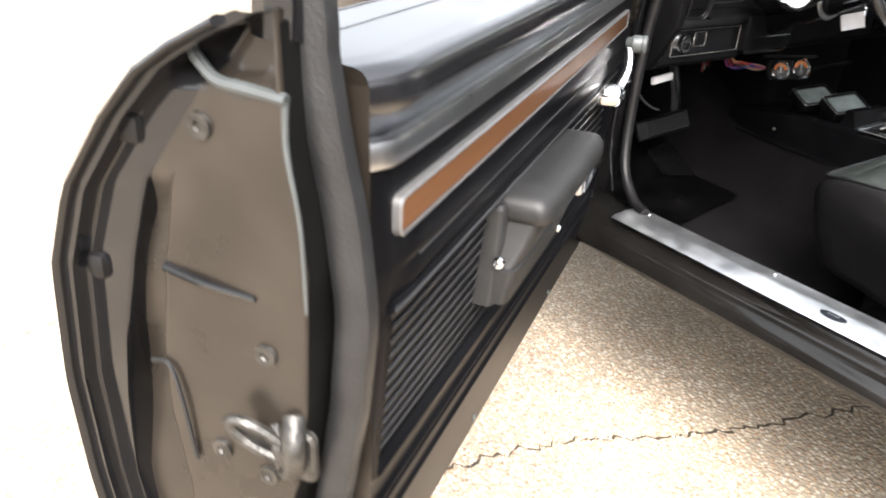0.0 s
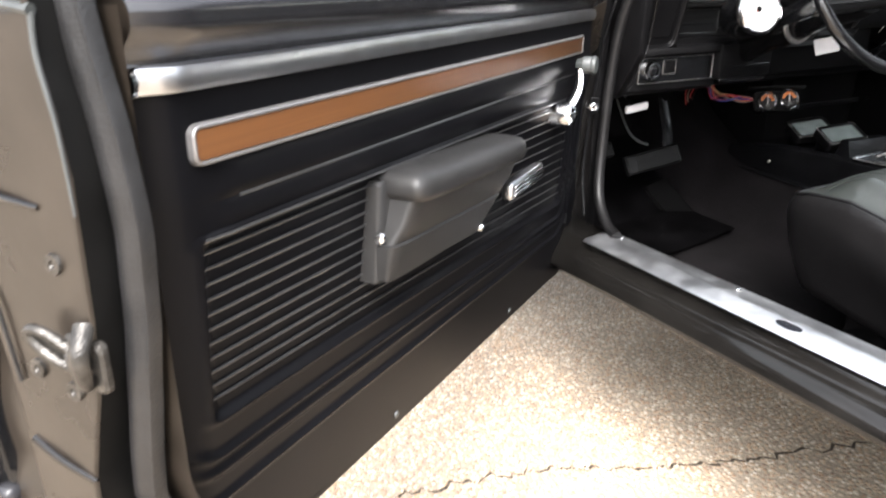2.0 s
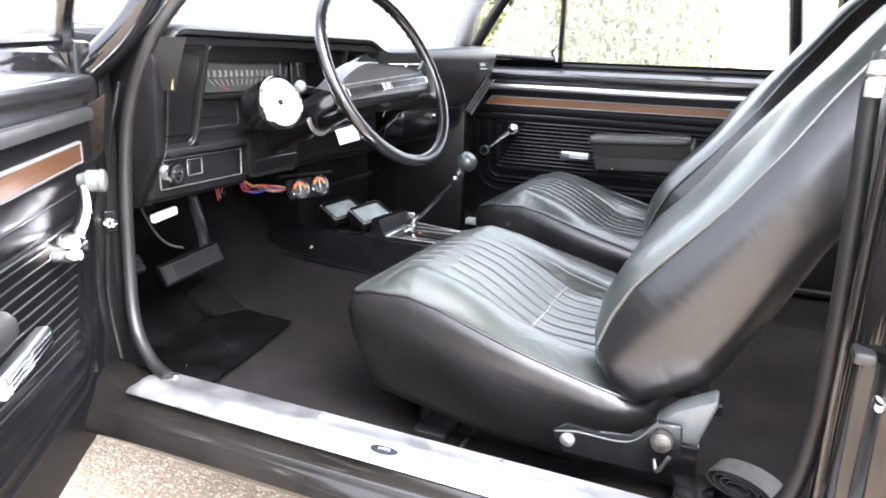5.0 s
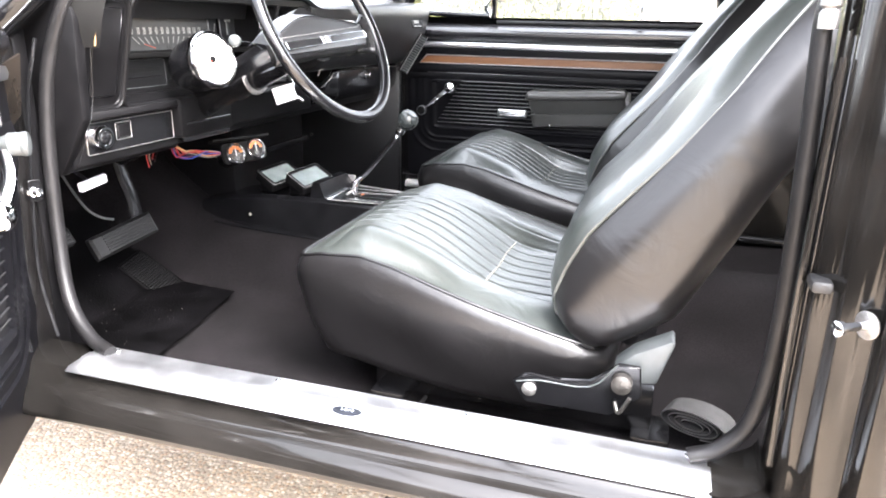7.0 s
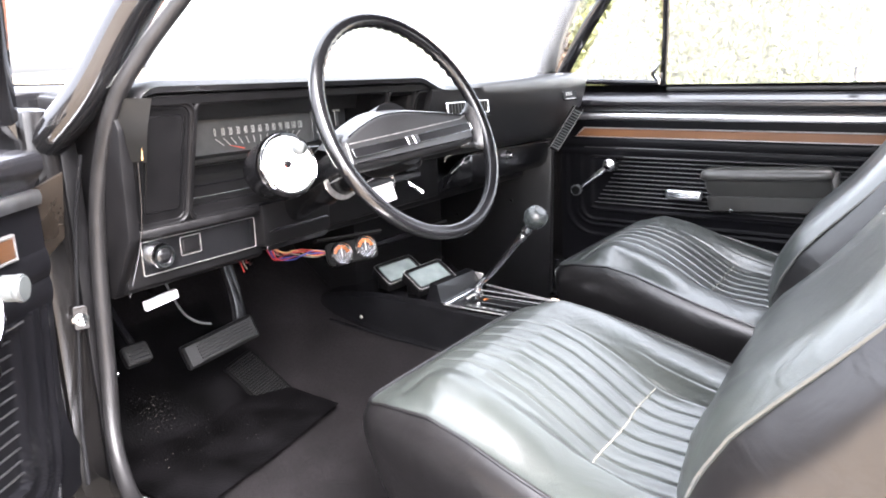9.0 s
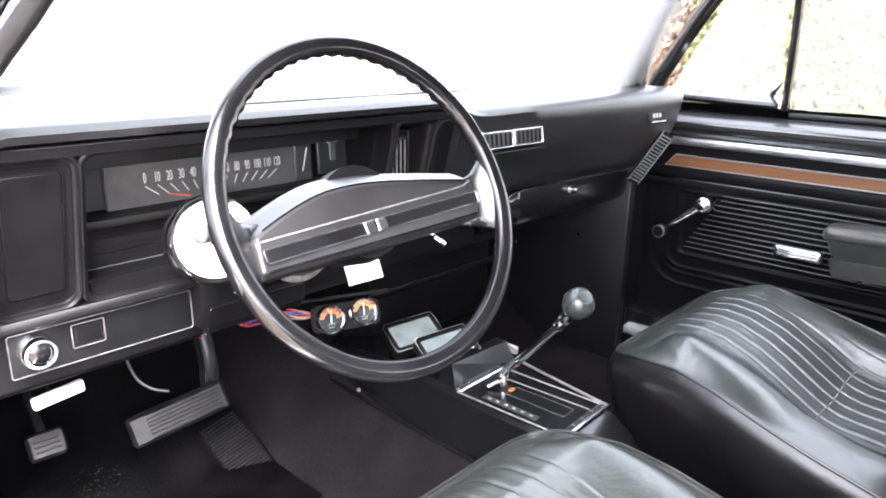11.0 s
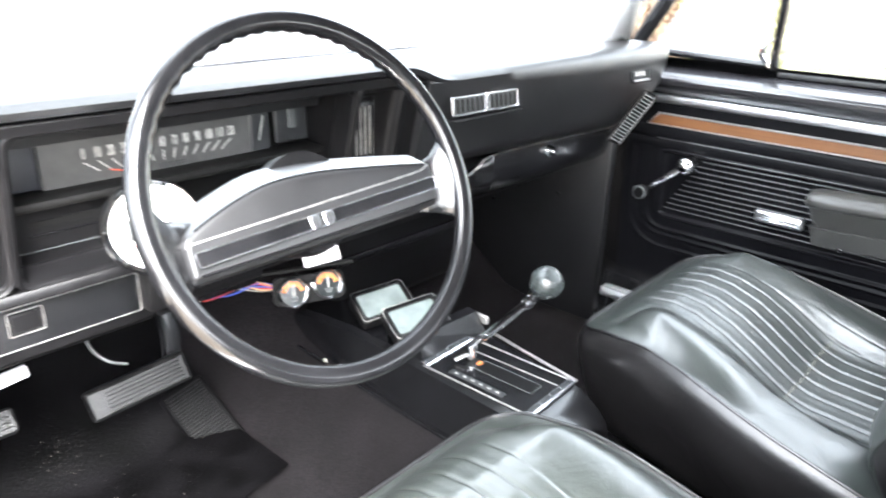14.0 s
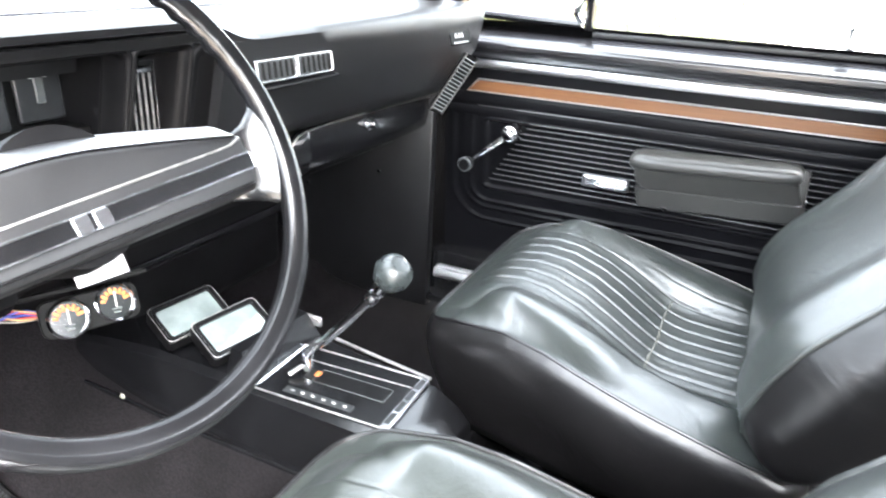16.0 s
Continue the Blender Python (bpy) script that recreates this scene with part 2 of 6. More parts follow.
PEBBLE = pebble_coat()
CRACK = material("crack_dirt", (0.05, 0.038, 0.026), 0.95, spread=0.4, scale=90)
LEAF = material("hedge_leaf", (0.115, 0.125, 0.048), 0.6, spread=0.4, scale=3)
DRY = material("dry_shrub", (0.13, 0.09, 0.06), 0.8, spread=0.5, scale=4)
BARK = material("twig_bark", (0.1, 0.075, 0.055), 0.9, spread=0.4, scale=20, bump=0.5, bump_scale=60)
FENCE = material("weathered_board", (0.4, 0.32, 0.23), 0.8, spread=0.3, scale=6, bump=0.3, bump_scale=90)
SIDING = material("white_siding", (0.78, 0.78, 0.76), 0.6, spread=0.05, scale=5)
BRICK = material("red_brick", (0.3, 0.12, 0.08), 0.85, spread=0.35, scale=18, bump=0.4, bump_scale=90)
ROOFING = material("asphalt_shingle", (0.08, 0.075, 0.07), 0.9, spread=0.4, scale=30, bump=0.4, bump_scale=80)
HEADLINER = material("black_headliner", (0.03, 0.03, 0.03), 0.8, spread=0.2, scale=40)


def glass(name, tint=(1, 1, 1), veil=0.0):
    m = bpy.data.materials.new(name)
    m.use_nodes = True
    n, l = m.node_tree.nodes, m.node_tree.links
    clear, shine, mix, edge = n.new("ShaderNodeBsdfTransparent"), n.new("ShaderNodeBsdfGlossy"), n.new("ShaderNodeMixShader"), n.new("ShaderNodeLayerWeight")
    clear.inputs["Color"].default_value = (*tint, 1)
    shine.inputs["Roughness"].default_value = 0.02
    rim = n.new("ShaderNodeMath")
    rim.operation = "POWER"
    rim.inputs[1].default_value = 5.0
    l.new(edge.outputs["Facing"], rim.inputs[0])
    gloss = n.new("ShaderNodeMapRange")
    gloss.inputs["To Min"].default_value, gloss.inputs["To Max"].default_value = 0.03, 0.5
    l.new(rim.outputs["Value"], gloss.inputs["Value"])
    l.new(gloss.outputs["Result"], mix.inputs["Fac"])
    l.new(clear.outputs["BSDF"], mix.inputs[1])
    l.new(shine.outputs["BSDF"], mix.inputs[2])
    # White scatter mixed into the glass to imitate glare from outside.
    haze, dusty = n.new("ShaderNodeBsdfTranslucent"), n.new("ShaderNodeMixShader")
    haze.inputs["Color"].default_value = (0.85, 0.85, 0.83, 1)
    dusty.inputs["Fac"].default_value = veil
    l.new(mix.outputs["Shader"], dusty.inputs[1])
    l.new(haze.outputs["BSDF"], dusty.inputs[2])
    l.new(dusty.outputs["Shader"], n["Material Output"].inputs["Surface"])
    return m


GLASS = glass("car_glass", (0.93, 0.97, 0.95))
# Glass whitened by an added glare veil, each pane by its own amount.
VEILED_GLASS = glass("glare_veiled_car_glass", (0.93, 0.97, 0.95), 0.12)
SIDE_GLASS = glass("glare_veiled_side_glass", (0.93, 0.97, 0.95), 0.1)
SCREEN_GLASS = glass("glare_veiled_windscreen_glass", (0.93, 0.97, 0.95), 0.17)
MIRROR = material("mirror_glass", (0.85, 0.88, 0.88), 0.06, 1.0, spread=0.03)

# ---------------------------------------------------------------- mesh helpers


def thing(name, label, category, group="", kind="", m=None):
    ob = new(name)
    ob.empty_display_size = 0.05
    if m is not None:
        ob.matrix_world = m
    return tagged(ob, label, category, group, kind)


def finish(name, bm, mat, angle=40):
    bmesh.ops.remove_doubles(bm, verts=bm.verts, dist=1e-6)
    bmesh.ops.recalc_face_normals(bm, faces=bm.faces)
    me = bpy.data.meshes.new(name)
    for f in bm.faces:
        f.smooth = True
    for e in bm.edges:
        if len(e.link_faces) == 2 and e.calc_face_angle(0) > radians(angle):
            e.smooth = False
    bm.to_mesh(me)
    bm.free()
    me.materials.append(mat)
    return me


def part(name, bm, mat, parent, label="", angle=40):
    """One mesh object under a thing or a part, in the thing's own coordinates."""
    ob = new(name, finish(name, bm, mat, angle))
    ob.parent = parent
    return tagged(ob, label)


def solo(name, bm, mat, label, category="", group="", kind="", angle=40):
    return tagged(new(name, finish(name, bm, mat, angle)), label, category, group, kind)


def box(x0, x1, y0, y1, z0, z1, bevel=0.004, seg=2, bm=None, turn=None):
    bm2 = bmesh.new()
    bmesh.ops.create_cube(bm2, size=1)
    bmesh.ops.transform(bm2, matrix=Matrix.Translation(((x0 + x1) / 2, (y0 + y1) / 2, (z0 + z1) / 2)) @ Matrix.Diagonal((x1 - x0, y1 - y0, z1 - z0, 1)), verts=bm2.verts)
    if bevel:
        bmesh.ops.bevel(bm2, geom=bm2.edges, offset=bevel, segments=seg, profile=0.5, affect="EDGES")
    if turn is not None:
        bmesh.ops.transform(bm2, matrix=turn, verts=bm2.verts)
    return join(bm, bm2)


def join(bm, other):
    if bm is None:
        return other
    me = bpy.data.meshes.new("join")
    other.to_mesh(me)
    other.free()
    bm.from_mesh(me)
    bpy.data.meshes.remove(me)
    return bm


def loft(rings, closed=True, caps=True, bm=None):
    """Faces between rings of points; each ring is closed on itself where closed is set."""
    bm = bm or bmesh.new()
    rows = [[bm.verts.new(p) for p in ring] for ring in rings]
    for a, b in zip(rows, rows[1:]):
        n = len(a)
        for i in range(n if closed else n - 1):
            j = (i + 1) % n
            bm.faces.new((a[i], a[j], b[j], b[i]))
    if caps and closed:
        bm.faces.new(rows[0][::-1])
        bm.faces.new(rows[-1])
    return bm


def extrude(poly, axis, a, b, bevel=0.0, seg=2, bm=None):
    """A flat outline drawn out along one axis: axis 0: (y, z), 1: (x, z), 2: (x, y)."""
    def at(p, v):
        q = list(p)
        q.insert(axis, v)
        return q
    bm2 = loft([[at(p, a) for p in poly], [at(p, b) for p in poly]])
    if bevel:
        bmesh.ops.bevel(bm2, geom=bm2.edges, offset=bevel, segments=seg, profile=0.5, affect="EDGES", clamp_overlap=True)
    return join(bm, bm2)


def spline(points, n=8):
    """Catmull-Rom through the points."""
    p = [Vector(q) for q in points]
    p = [2 * p[0] - p[1], *p, 2 * p[-1] - p[-2]]
    out = []
    for i in range(1, len(p) - 2):
        for k in range(n):
            t = k / n
            out.append(0.5 * ((2 * p[i]) + (p[i + 1] - p[i - 1]) * t + (2 * p[i - 1] - 5 * p[i] + 4 * p[i + 1] - p[i + 2]) * t * t + (3 * p[i] - p[i - 1] - 3 * p[i + 1] + p[i + 2]) * t ** 3))
    out.append(p[-2])
    return out


def tube(points, r, sides=10, smooth=6, bm=None, flat=1.0, loop=False):
    """A round (or flattened) rod along a path; r is one radius or one for each end."""
    pts = spline(points, smooth) if smooth else [Vector(q) for q in points]
    r0, r1 = r if isinstance(r, tuple) else (r, r)
    rings, up = [], None
    for i, p in enumerate(pts):
        a, b = (pts[i - 1], pts[(i + 1) % len(pts)]) if loop else (pts[max(i - 1, 0)], pts[min(i + 1, len(pts) - 1)])
        way = (b - a).normalized()
        if up is None:
            up = Vector((0, 0, 1)) if abs(way.z) < 0.9 else Vector((1, 0, 0))
        side = way.cross(up).normalized()
        up = side.cross(way).normalized()
        rr = r0 + (r1 - r0) * i / max(1, len(pts) - 1)
        rings.append([p + rr * (math.cos(2 * math.pi * k / sides) * side + flat * math.sin(2 * math.pi * k / sides) * up) for k in range(sides)])
    if loop:
        rings.append(rings[0])
    return loft(rings, caps=not loop, bm=bm)


def lathe(profile, m=None, sides=32, bm=None):
    """Turns (radius, height) pairs round z, then places the shape by m."""
    rings = [[(max(r, 1e-5) * math.cos(2 * math.pi * k / sides), max(r, 1e-5) * math.sin(2 * math.pi * k / sides), h) for k in range(sides)] for r, h in profile]
    bm2 = loft(rings)
    if m is not None:
        bmesh.ops.transform(bm2, matrix=m, verts=bm2.verts)
    return join(bm, bm2)


def facing(at, way, roll=0):
    """A pose whose z points along way and whose y is as upright as it can be."""
    z = Vector(way).normalized()
    x = Vector((0, 0, 1)).cross(z)
    x = x.normalized() if x.length > 1e-4 else Vector((1, 0, 0))
    y = z.cross(x)
    m = Matrix((x, y, z)).transposed().to_4x4()
    return Matrix.Translation(at) @ m @ pose(0, 0, 0, 0, 0, roll)


def rounded(w, h, r, n=5):
    """A rounded rectangle's outline about the origin."""
    out = []
    for cx, cy, a in ((w / 2 - r, h / 2 - r, 0), (-w / 2 + r, h / 2 - r, 90), (-w / 2 + r, -h / 2 + r, 180), (w / 2 - r, -h / 2 + r, 270)):
        out += [(cx + r * math.cos(radians(a + 90 * k / n)), cy + r * math.sin(radians(a + 90 * k / n))) for k in range(n + 1)]
    return out


def plate(w, h, r, depth, m, edge=0.0015, bm=None):
    """A rounded plate whose front lies at local z = depth, with eased edges."""
    rings = [[(x, y, 0) for x, y in rounded(w, h, r)], [(x, y, depth - edge) for x, y in rounded(w, h, r)], [(x, y, depth) for x, y in rounded(w - 2 * edge, h - 2 * edge, max(r - edge, 1e-4))]]
    bm2 = loft(rings)
    bmesh.ops.transform(bm2, matrix=m, verts=bm2.verts)
    return join(bm, bm2)


def hoop(w, h, r, m, thick=0.002, bm=None):
    """A thin raised outline of a rounded rectangle."""
    bm2 = tube([(x, y, 0) for x, y in rounded(w, h, r)], thick, 6, 0, loop=True)
    bmesh.ops.transform(bm2, matrix=m, verts=bm2.verts)
    return join(bm, bm2)


def sheet(nu, nv, f, bm=None):
    """An open grid of f(i / nu, j / nv)."""
    return loft([[f(i / nu, j / nv) for j in range(nv + 1)] for i in range(nu + 1)], closed=False, caps=False, bm=bm)


def step(a, b, x):
    t = min(1, max(0, (x - a) / (b - a)))
    return t * t * (3 - 2 * t)


def line(pairs, x):
    """Straight lines between (x, y) pairs."""
    return float(np.interp(x, [p[0] for p in pairs], [p[1] for p in pairs]))


def letters(text, size, m, mat, parent, name="lettering", depth=0.0004):
    cu = bpy.data.curves.new(name, "FONT")
    cu.body, cu.size, cu.extrude, cu.align_x, cu.align_y = text, size, depth, "CENTER", "CENTER"
    tmp = bpy.data.objects.new("tmp", cu)
    me = bpy.data.meshes.new_from_object(tmp)
    bpy.data.objects.remove(tmp)
    bpy.data.curves.remove(cu)
    me.transform(m)
    me.materials.append(mat)
    ob = new(name, me)
    ob.parent = parent
    return ob

# ---------------------------------------------------------------- ground and street
CRACK_A = [(-1.345, 0.70), (-1.226, 0.74), (-1.147, 0.775), (-0.9, 0.86), (-0.6, 0.93)]
CRACK_B = [(-2.3, 0.62), (-1.7, 0.36), (-1.305, 0.232), (-1.218, 0.216), (-1.089, 0.177), (-0.85, 0.085), (-0.622, 0.005), (-0.511, -0.012), (-0.38, -0.038), (-0.182, -0.088), (-0.061, -0.145), (0.092, -0.222), (0.259, -0.28), (0.6, -0.4), (1.2, -0.7)]


def jagged(points, r=0.012):
    """The line with small random kinks, as cracked concrete has."""
    rng = random.Random(5)
    pts = spline([(x, y, 0) for x, y in points], 14)
    return [Vector((p.x + rng.uniform(-r, r) * 0.5, p.y + rng.uniform(-r, r), 0)) for p in pts]


def ground():
    bm = bmesh.new()
    ring = [12, 60, 400, 2500]
    sheet(4, 4, lambda a, b: (-12 + 24 * a, -12 + 24 * b, 0), bm)
    for a, b in zip(ring, ring[1:]):
        loft([[(-a, -a, 0), (a, -a, 0), (a, a, 0), (-a, a, 0)], [(-b, -b, 0), (b, -b, 0), (b, b, 0), (-b, b, 0)]], caps=False, bm=bm)
    g = solo("ground", bm, CONCRETE, "tan exposed-aggregate concrete driveway with hairline cracks", "ground", kind="structure")
    for pts, wide in ((CRACK_A, 0.0022), (CRACK_B, 0.003)):
        rng = random.Random(8)
        bm = bmesh.new()
        mid = jagged(pts)
        rows = []
        for p in mid:
            w = wide * rng.uniform(0.5, 1.5)
            rows.append([(p.x, p.y - w, 0.0012), (p.x, p.y + w, 0.0012)])
        loft(rows, closed=False, caps=False, bm=bm)
        c = part("crack", bm, CRACK, g, "dark hairline crack")
    # pebbles standing proud of the mortar beside the car
    rng = np.random.default_rng(12)
    count = 30000
    at = np.stack([rng.uniform(-1.75, 0.1, count), rng.uniform(-0.85, 1.0, count), np.zeros(count)], 1)
    size, turn = rng.uniform(0.0022, 0.0052, count), rng.uniform(0, math.pi, count)
    base = np.array([(1, 0, 0), (0, 0.75, 0), (-1, 0, 0), (0, -0.75, 0), (0.45, 0.3, 0.5), (-0.45, 0.3, 0.5), (-0.45, -0.3, 0.5), (0.45, -0.3, 0.5)])
    c, d = np.cos(turn)[:, None], np.sin(turn)[:, None]
    x, y = base[None, :, 0] * size[:, None], base[None, :, 1] * size[:, None]
    verts = np.stack([at[:, :1] + x * c - y * d, at[:, 1:2] + x * d + y * c, 0.0004 + base[None, :, 2] * size[:, None] * 0.8], 2).reshape(-1, 3)
    tops = np.array([(0, 1, 4, 4), (1, 5, 4, 4), (1, 2, 5, 5), (2, 6, 5, 5), (2, 3, 6, 6), (3, 7, 6, 6), (3, 0, 7, 7), (0, 4, 7, 7)])[:, :3]
    faces = (np.arange(count)[:, None, None] * 8 + tops[None]).reshape(-1, 3).tolist() + (np.arange(count)[:, None] * 8 + np.array([4, 5, 6, 7])[None]).tolist()
    me = bpy.data.meshes.new("pebbles")
    me.from_pydata(verts.tolist(), [], faces)
    me.polygons.foreach_set("use_smooth", [True] * len(me.polygons))
    me.materials.append(PEBBLE)
    tagged(new("pebbles", me), "small tan and rust pebbles set in the driveway", "pebbles", kind="stuff")
    return g


ground()


def leaf_mass(name, mat, label, category, spans, count, size, seed, stems, kind="stuff"):
    """Small folded leaves scattered through a few lumpy volumes, on thin stems."""
    rng = random.Random(seed)
    root = thing(name, label, category, kind=kind)
    verts, faces = [], []
    for _ in range(count):
        (cx, cy, cz), (rx, ry, rz) = spans[rng.randrange(len(spans))]
        d = Vector((rng.gauss(0, 1), rng.gauss(0, 1), rng.gauss(0, 1))).normalized() * rng.uniform(0.55, 1.0)
        c = Vector((cx + d.x * rx, cy + d.y * ry, max(0.05, cz + d.z * rz)))
        m = Euler((rng.uniform(0, 6), rng.uniform(0, 6), rng.uniform(0, 6))).to_matrix()
        s = size * rng.uniform(0.6, 1.4)
        k = len(verts)
        verts += [tuple(c + m @ Vector(v) * s) for v in ((-1, 0, 0), (0, -0.45, 0.12), (1, 0, 0), (0, 0.45, 0.12))]
        faces += [(k, k + 1, k + 2), (k, k + 2, k + 3)]
    me = bpy.data.meshes.new("foliage")
    me.from_pydata(verts, [], faces)
    me.materials.append(mat)
    ob = new("foliage", me)
    ob.parent = root
    tagged(ob, kind="stuff")
    bm = bmesh.new()
    for (cx, cy, cz), (rx, ry, rz) in spans:
        for _ in range(stems):
            x, y = cx + rng.uniform(-0.6, 0.6) * rx, cy + rng.uniform(-0.6, 0.6) * ry
            tube([(x, y, 0), (x + rng.uniform(-0.1, 0.1), y + rng.uniform(-0.1, 0.1), cz), (x + rng.uniform(-0.3, 0.3), y + rng.uniform(-0.3, 0.3), cz + rz * 0.8)], (0.02, 0.005), 5, 3, bm)
    part("stem", bm, BARK, root)
    return root


hedge_spans = [((7.2, 0.2 + 0.55 * i, 1.05 + 0.1 * math.sin(i * 2.1)), (0.7, 0.6, 1.15)) for i in range(4)]
leaf_mass("hedge", LEAF, "yellow-green clipped hedge along the driveway", "hedge", hedge_spans, 70000, 0.042, 3, 2)
shrub_spans = [((7.6 + 0.3 * math.sin(i), 2.5 + 0.8 * i, 0.95), (0.7, 0.7, 1.0)) for i in range(3)]
leaf_mass("shrub", DRY, "brown winter shrub with bare dry leaves", "shrub", shrub_spans, 14000, 0.045, 7, 6)
tree_spans = [((9.6, 5.9, 2.0), (1.5, 1.2, 1.5)), ((10.4, 7.4, 2.4), (1.5, 1.4, 1.6))]
leaf_mass("garden_tree", LEAF, "pale green garden tree beyond the bonnet", "tree", tree_spans, 16000, 0.09, 11, 2)


def fence():
    root = thing("fence", "weathered tan board fence behind the hedge", "fence")
    rng = random.Random(2)
    mesh = finish("board", extrude([(0.0, 0.0), (0.155, 0.0), (0.155, 1.62), (0.0775, 1.68), (0.0, 1.62)], 0, 0, 0.022, 0.003, 1), FENCE)
    for i in range(70):
        y = -6 + 0.17 * i
        ob = new("board", mesh)
        ob.parent = root
        ob.matrix_local = pose(8.6 + rng.uniform(0, 0.01), y, rng.uniform(0.02, 0.05))
    for z in (0.4, 1.3):
        part("rail", box(8.63, 8.68, -6, 5.9, z, z + 0.09), FENCE, root)


fence()


def white_shed():
    root = thing("garden_shed", "small white lap-sided garden shed", "shed")
    x0, x1, y0, y1 = 7.0, 8.3, -2.6, -0.62
    part("wall", box(x0, x1, y0, y1, 0, 2.3, 0.0), SIDING, root)
    for i in range(17):
        part("siding_board", extrude([(x0 - 0.004, 0.12 + 0.13 * i), (x0 - 0.022, 0.12 + 0.13 * i), (x0 - 0.008, 0.25 + 0.13 * i), (x0 - 0.004, 0.25 + 0.13 * i)], 1, y0, y1), SIDING, root)
    part("roof", extrude([(y0 - 0.15, 2.28), (y1 + 0.15, 2.28), ((y0 + y1) / 2, 2.95)], 0, x0 - 0.15, x1 + 0.15), ROOFING, root)


white_shed()


def house():
    root = thing("house", "red-brick house with a pale gable beyond the bonnet", "house")
    part("wall", box(13.0, 18.4, 8.0, 14.0, 0, 2.7, 0.0), BRICK, root)
    part("gable", extrude([(12.7, 2.7), (18.7, 2.7), (15.7, 4.6)], 1, 8.1, 13.9), SIDING, root)
    for a, b in ((12.5, 15.7), (18.9, 15.7)):
        part("roof", extrude([(a, 2.62), (a, 2.74), (b, 4.76), (b, 4.64)], 1, 7.8, 14.2), ROOFING, root)
    for x in (14.1, 16.5):
        w = part("window", box(x, x + 1.1, 7.95, 8.04, 0.95, 2.2), WHITE, root)
        part("pane", box(x + 0.07, x + 1.03, 7.92, 7.96, 1.02, 2.13), GLASS, w)


house()

# ---------------------------------------------------------------- car body
CX = 0.805  # the car's middle plane


def mirror_x(p):
    return (2 * CX - p[0], *p[1:])


def rocker(flip):
    prof = [(0.085, 0.285), (0.085, 0.402), (0.015, 0.398), (0.004, 0.384), (-0.002, 0.374), (-0.018, 0.370), (-0.03, 0.362), (-0.038, 0.35), (-0.038, 0.342), (-0.028, 0.334), (0.0, 0.322), (0.06, 0.305), (0.12, 0.3), (0.12, 0.285)]
    if flip:
        prof = [(2 * CX - x, z) for x, z in prof]
    return extrude(prof, 1, -1.15, 0.16, 0.003, 2)


solo("rocker_panel", rocker(False), ROCKER, "gloss black rocker panel under the open door", "car body", kind="structure")
solo("rocker_panel", rocker(True), PAINT, "gloss black rocker panel under the closed door", "car body", kind="structure")


def sill_plate(flip):
    label = "scuffed bright aluminium door sill plate with a small oval badge"
    root = thing("sill_plate", label, "sill plate")
    prof = [(0.0, 0.402), (0.008, 0.4075), (0.03, 0.4085), (0.034, 0.4105), (0.05, 0.4105), (0.054, 0.4085), (0.078, 0.4085), (0.088, 0.4), (0.088, 0.39), (0.084, 0.39), (0.083, 0.4), (0.078, 0.4035), (0.01, 0.4035)]
    if flip:
        prof = [(2 * CX - 0.135 - 0.45 * x, z - 0.012) for x, z in prof]
    part("plate", extrude(prof, 1, -0.865, 0.035), SILL, root)
    if not flip:
        part("badge", lathe([(0.0, 0), (0.021, 0), (0.021, 0.0012), (0.018, 0.002), (0, 0.002)], Matrix.Translation((0.026, -0.408, 0.4082)) @ Matrix.Diagonal((0.5, 1, 1, 1))), BADGE_DARK, root, "dark oval badge")
        bm = bmesh.new()
        for k in range(4):
            box(0.023, 0.029, -0.4175 + 0.005 * k, -0.4145 + 0.005 * k, 0.41, 0.4108, 0, bm=bm)
        part("badge_mark", bm, SILVER, root)
        for y in (0.0, -0.28, -0.56, -0.84):
            part("screw", lathe([(0.004, 0), (0.004, 0.001), (0.002, 0.002), (0, 0.002)], Matrix.Translation((0.07, y, 0.4085)), 12), CHROME, root)
    return root


sill_plate(False)
sill_plate(True)


PILLARS = []
LOCKS = []


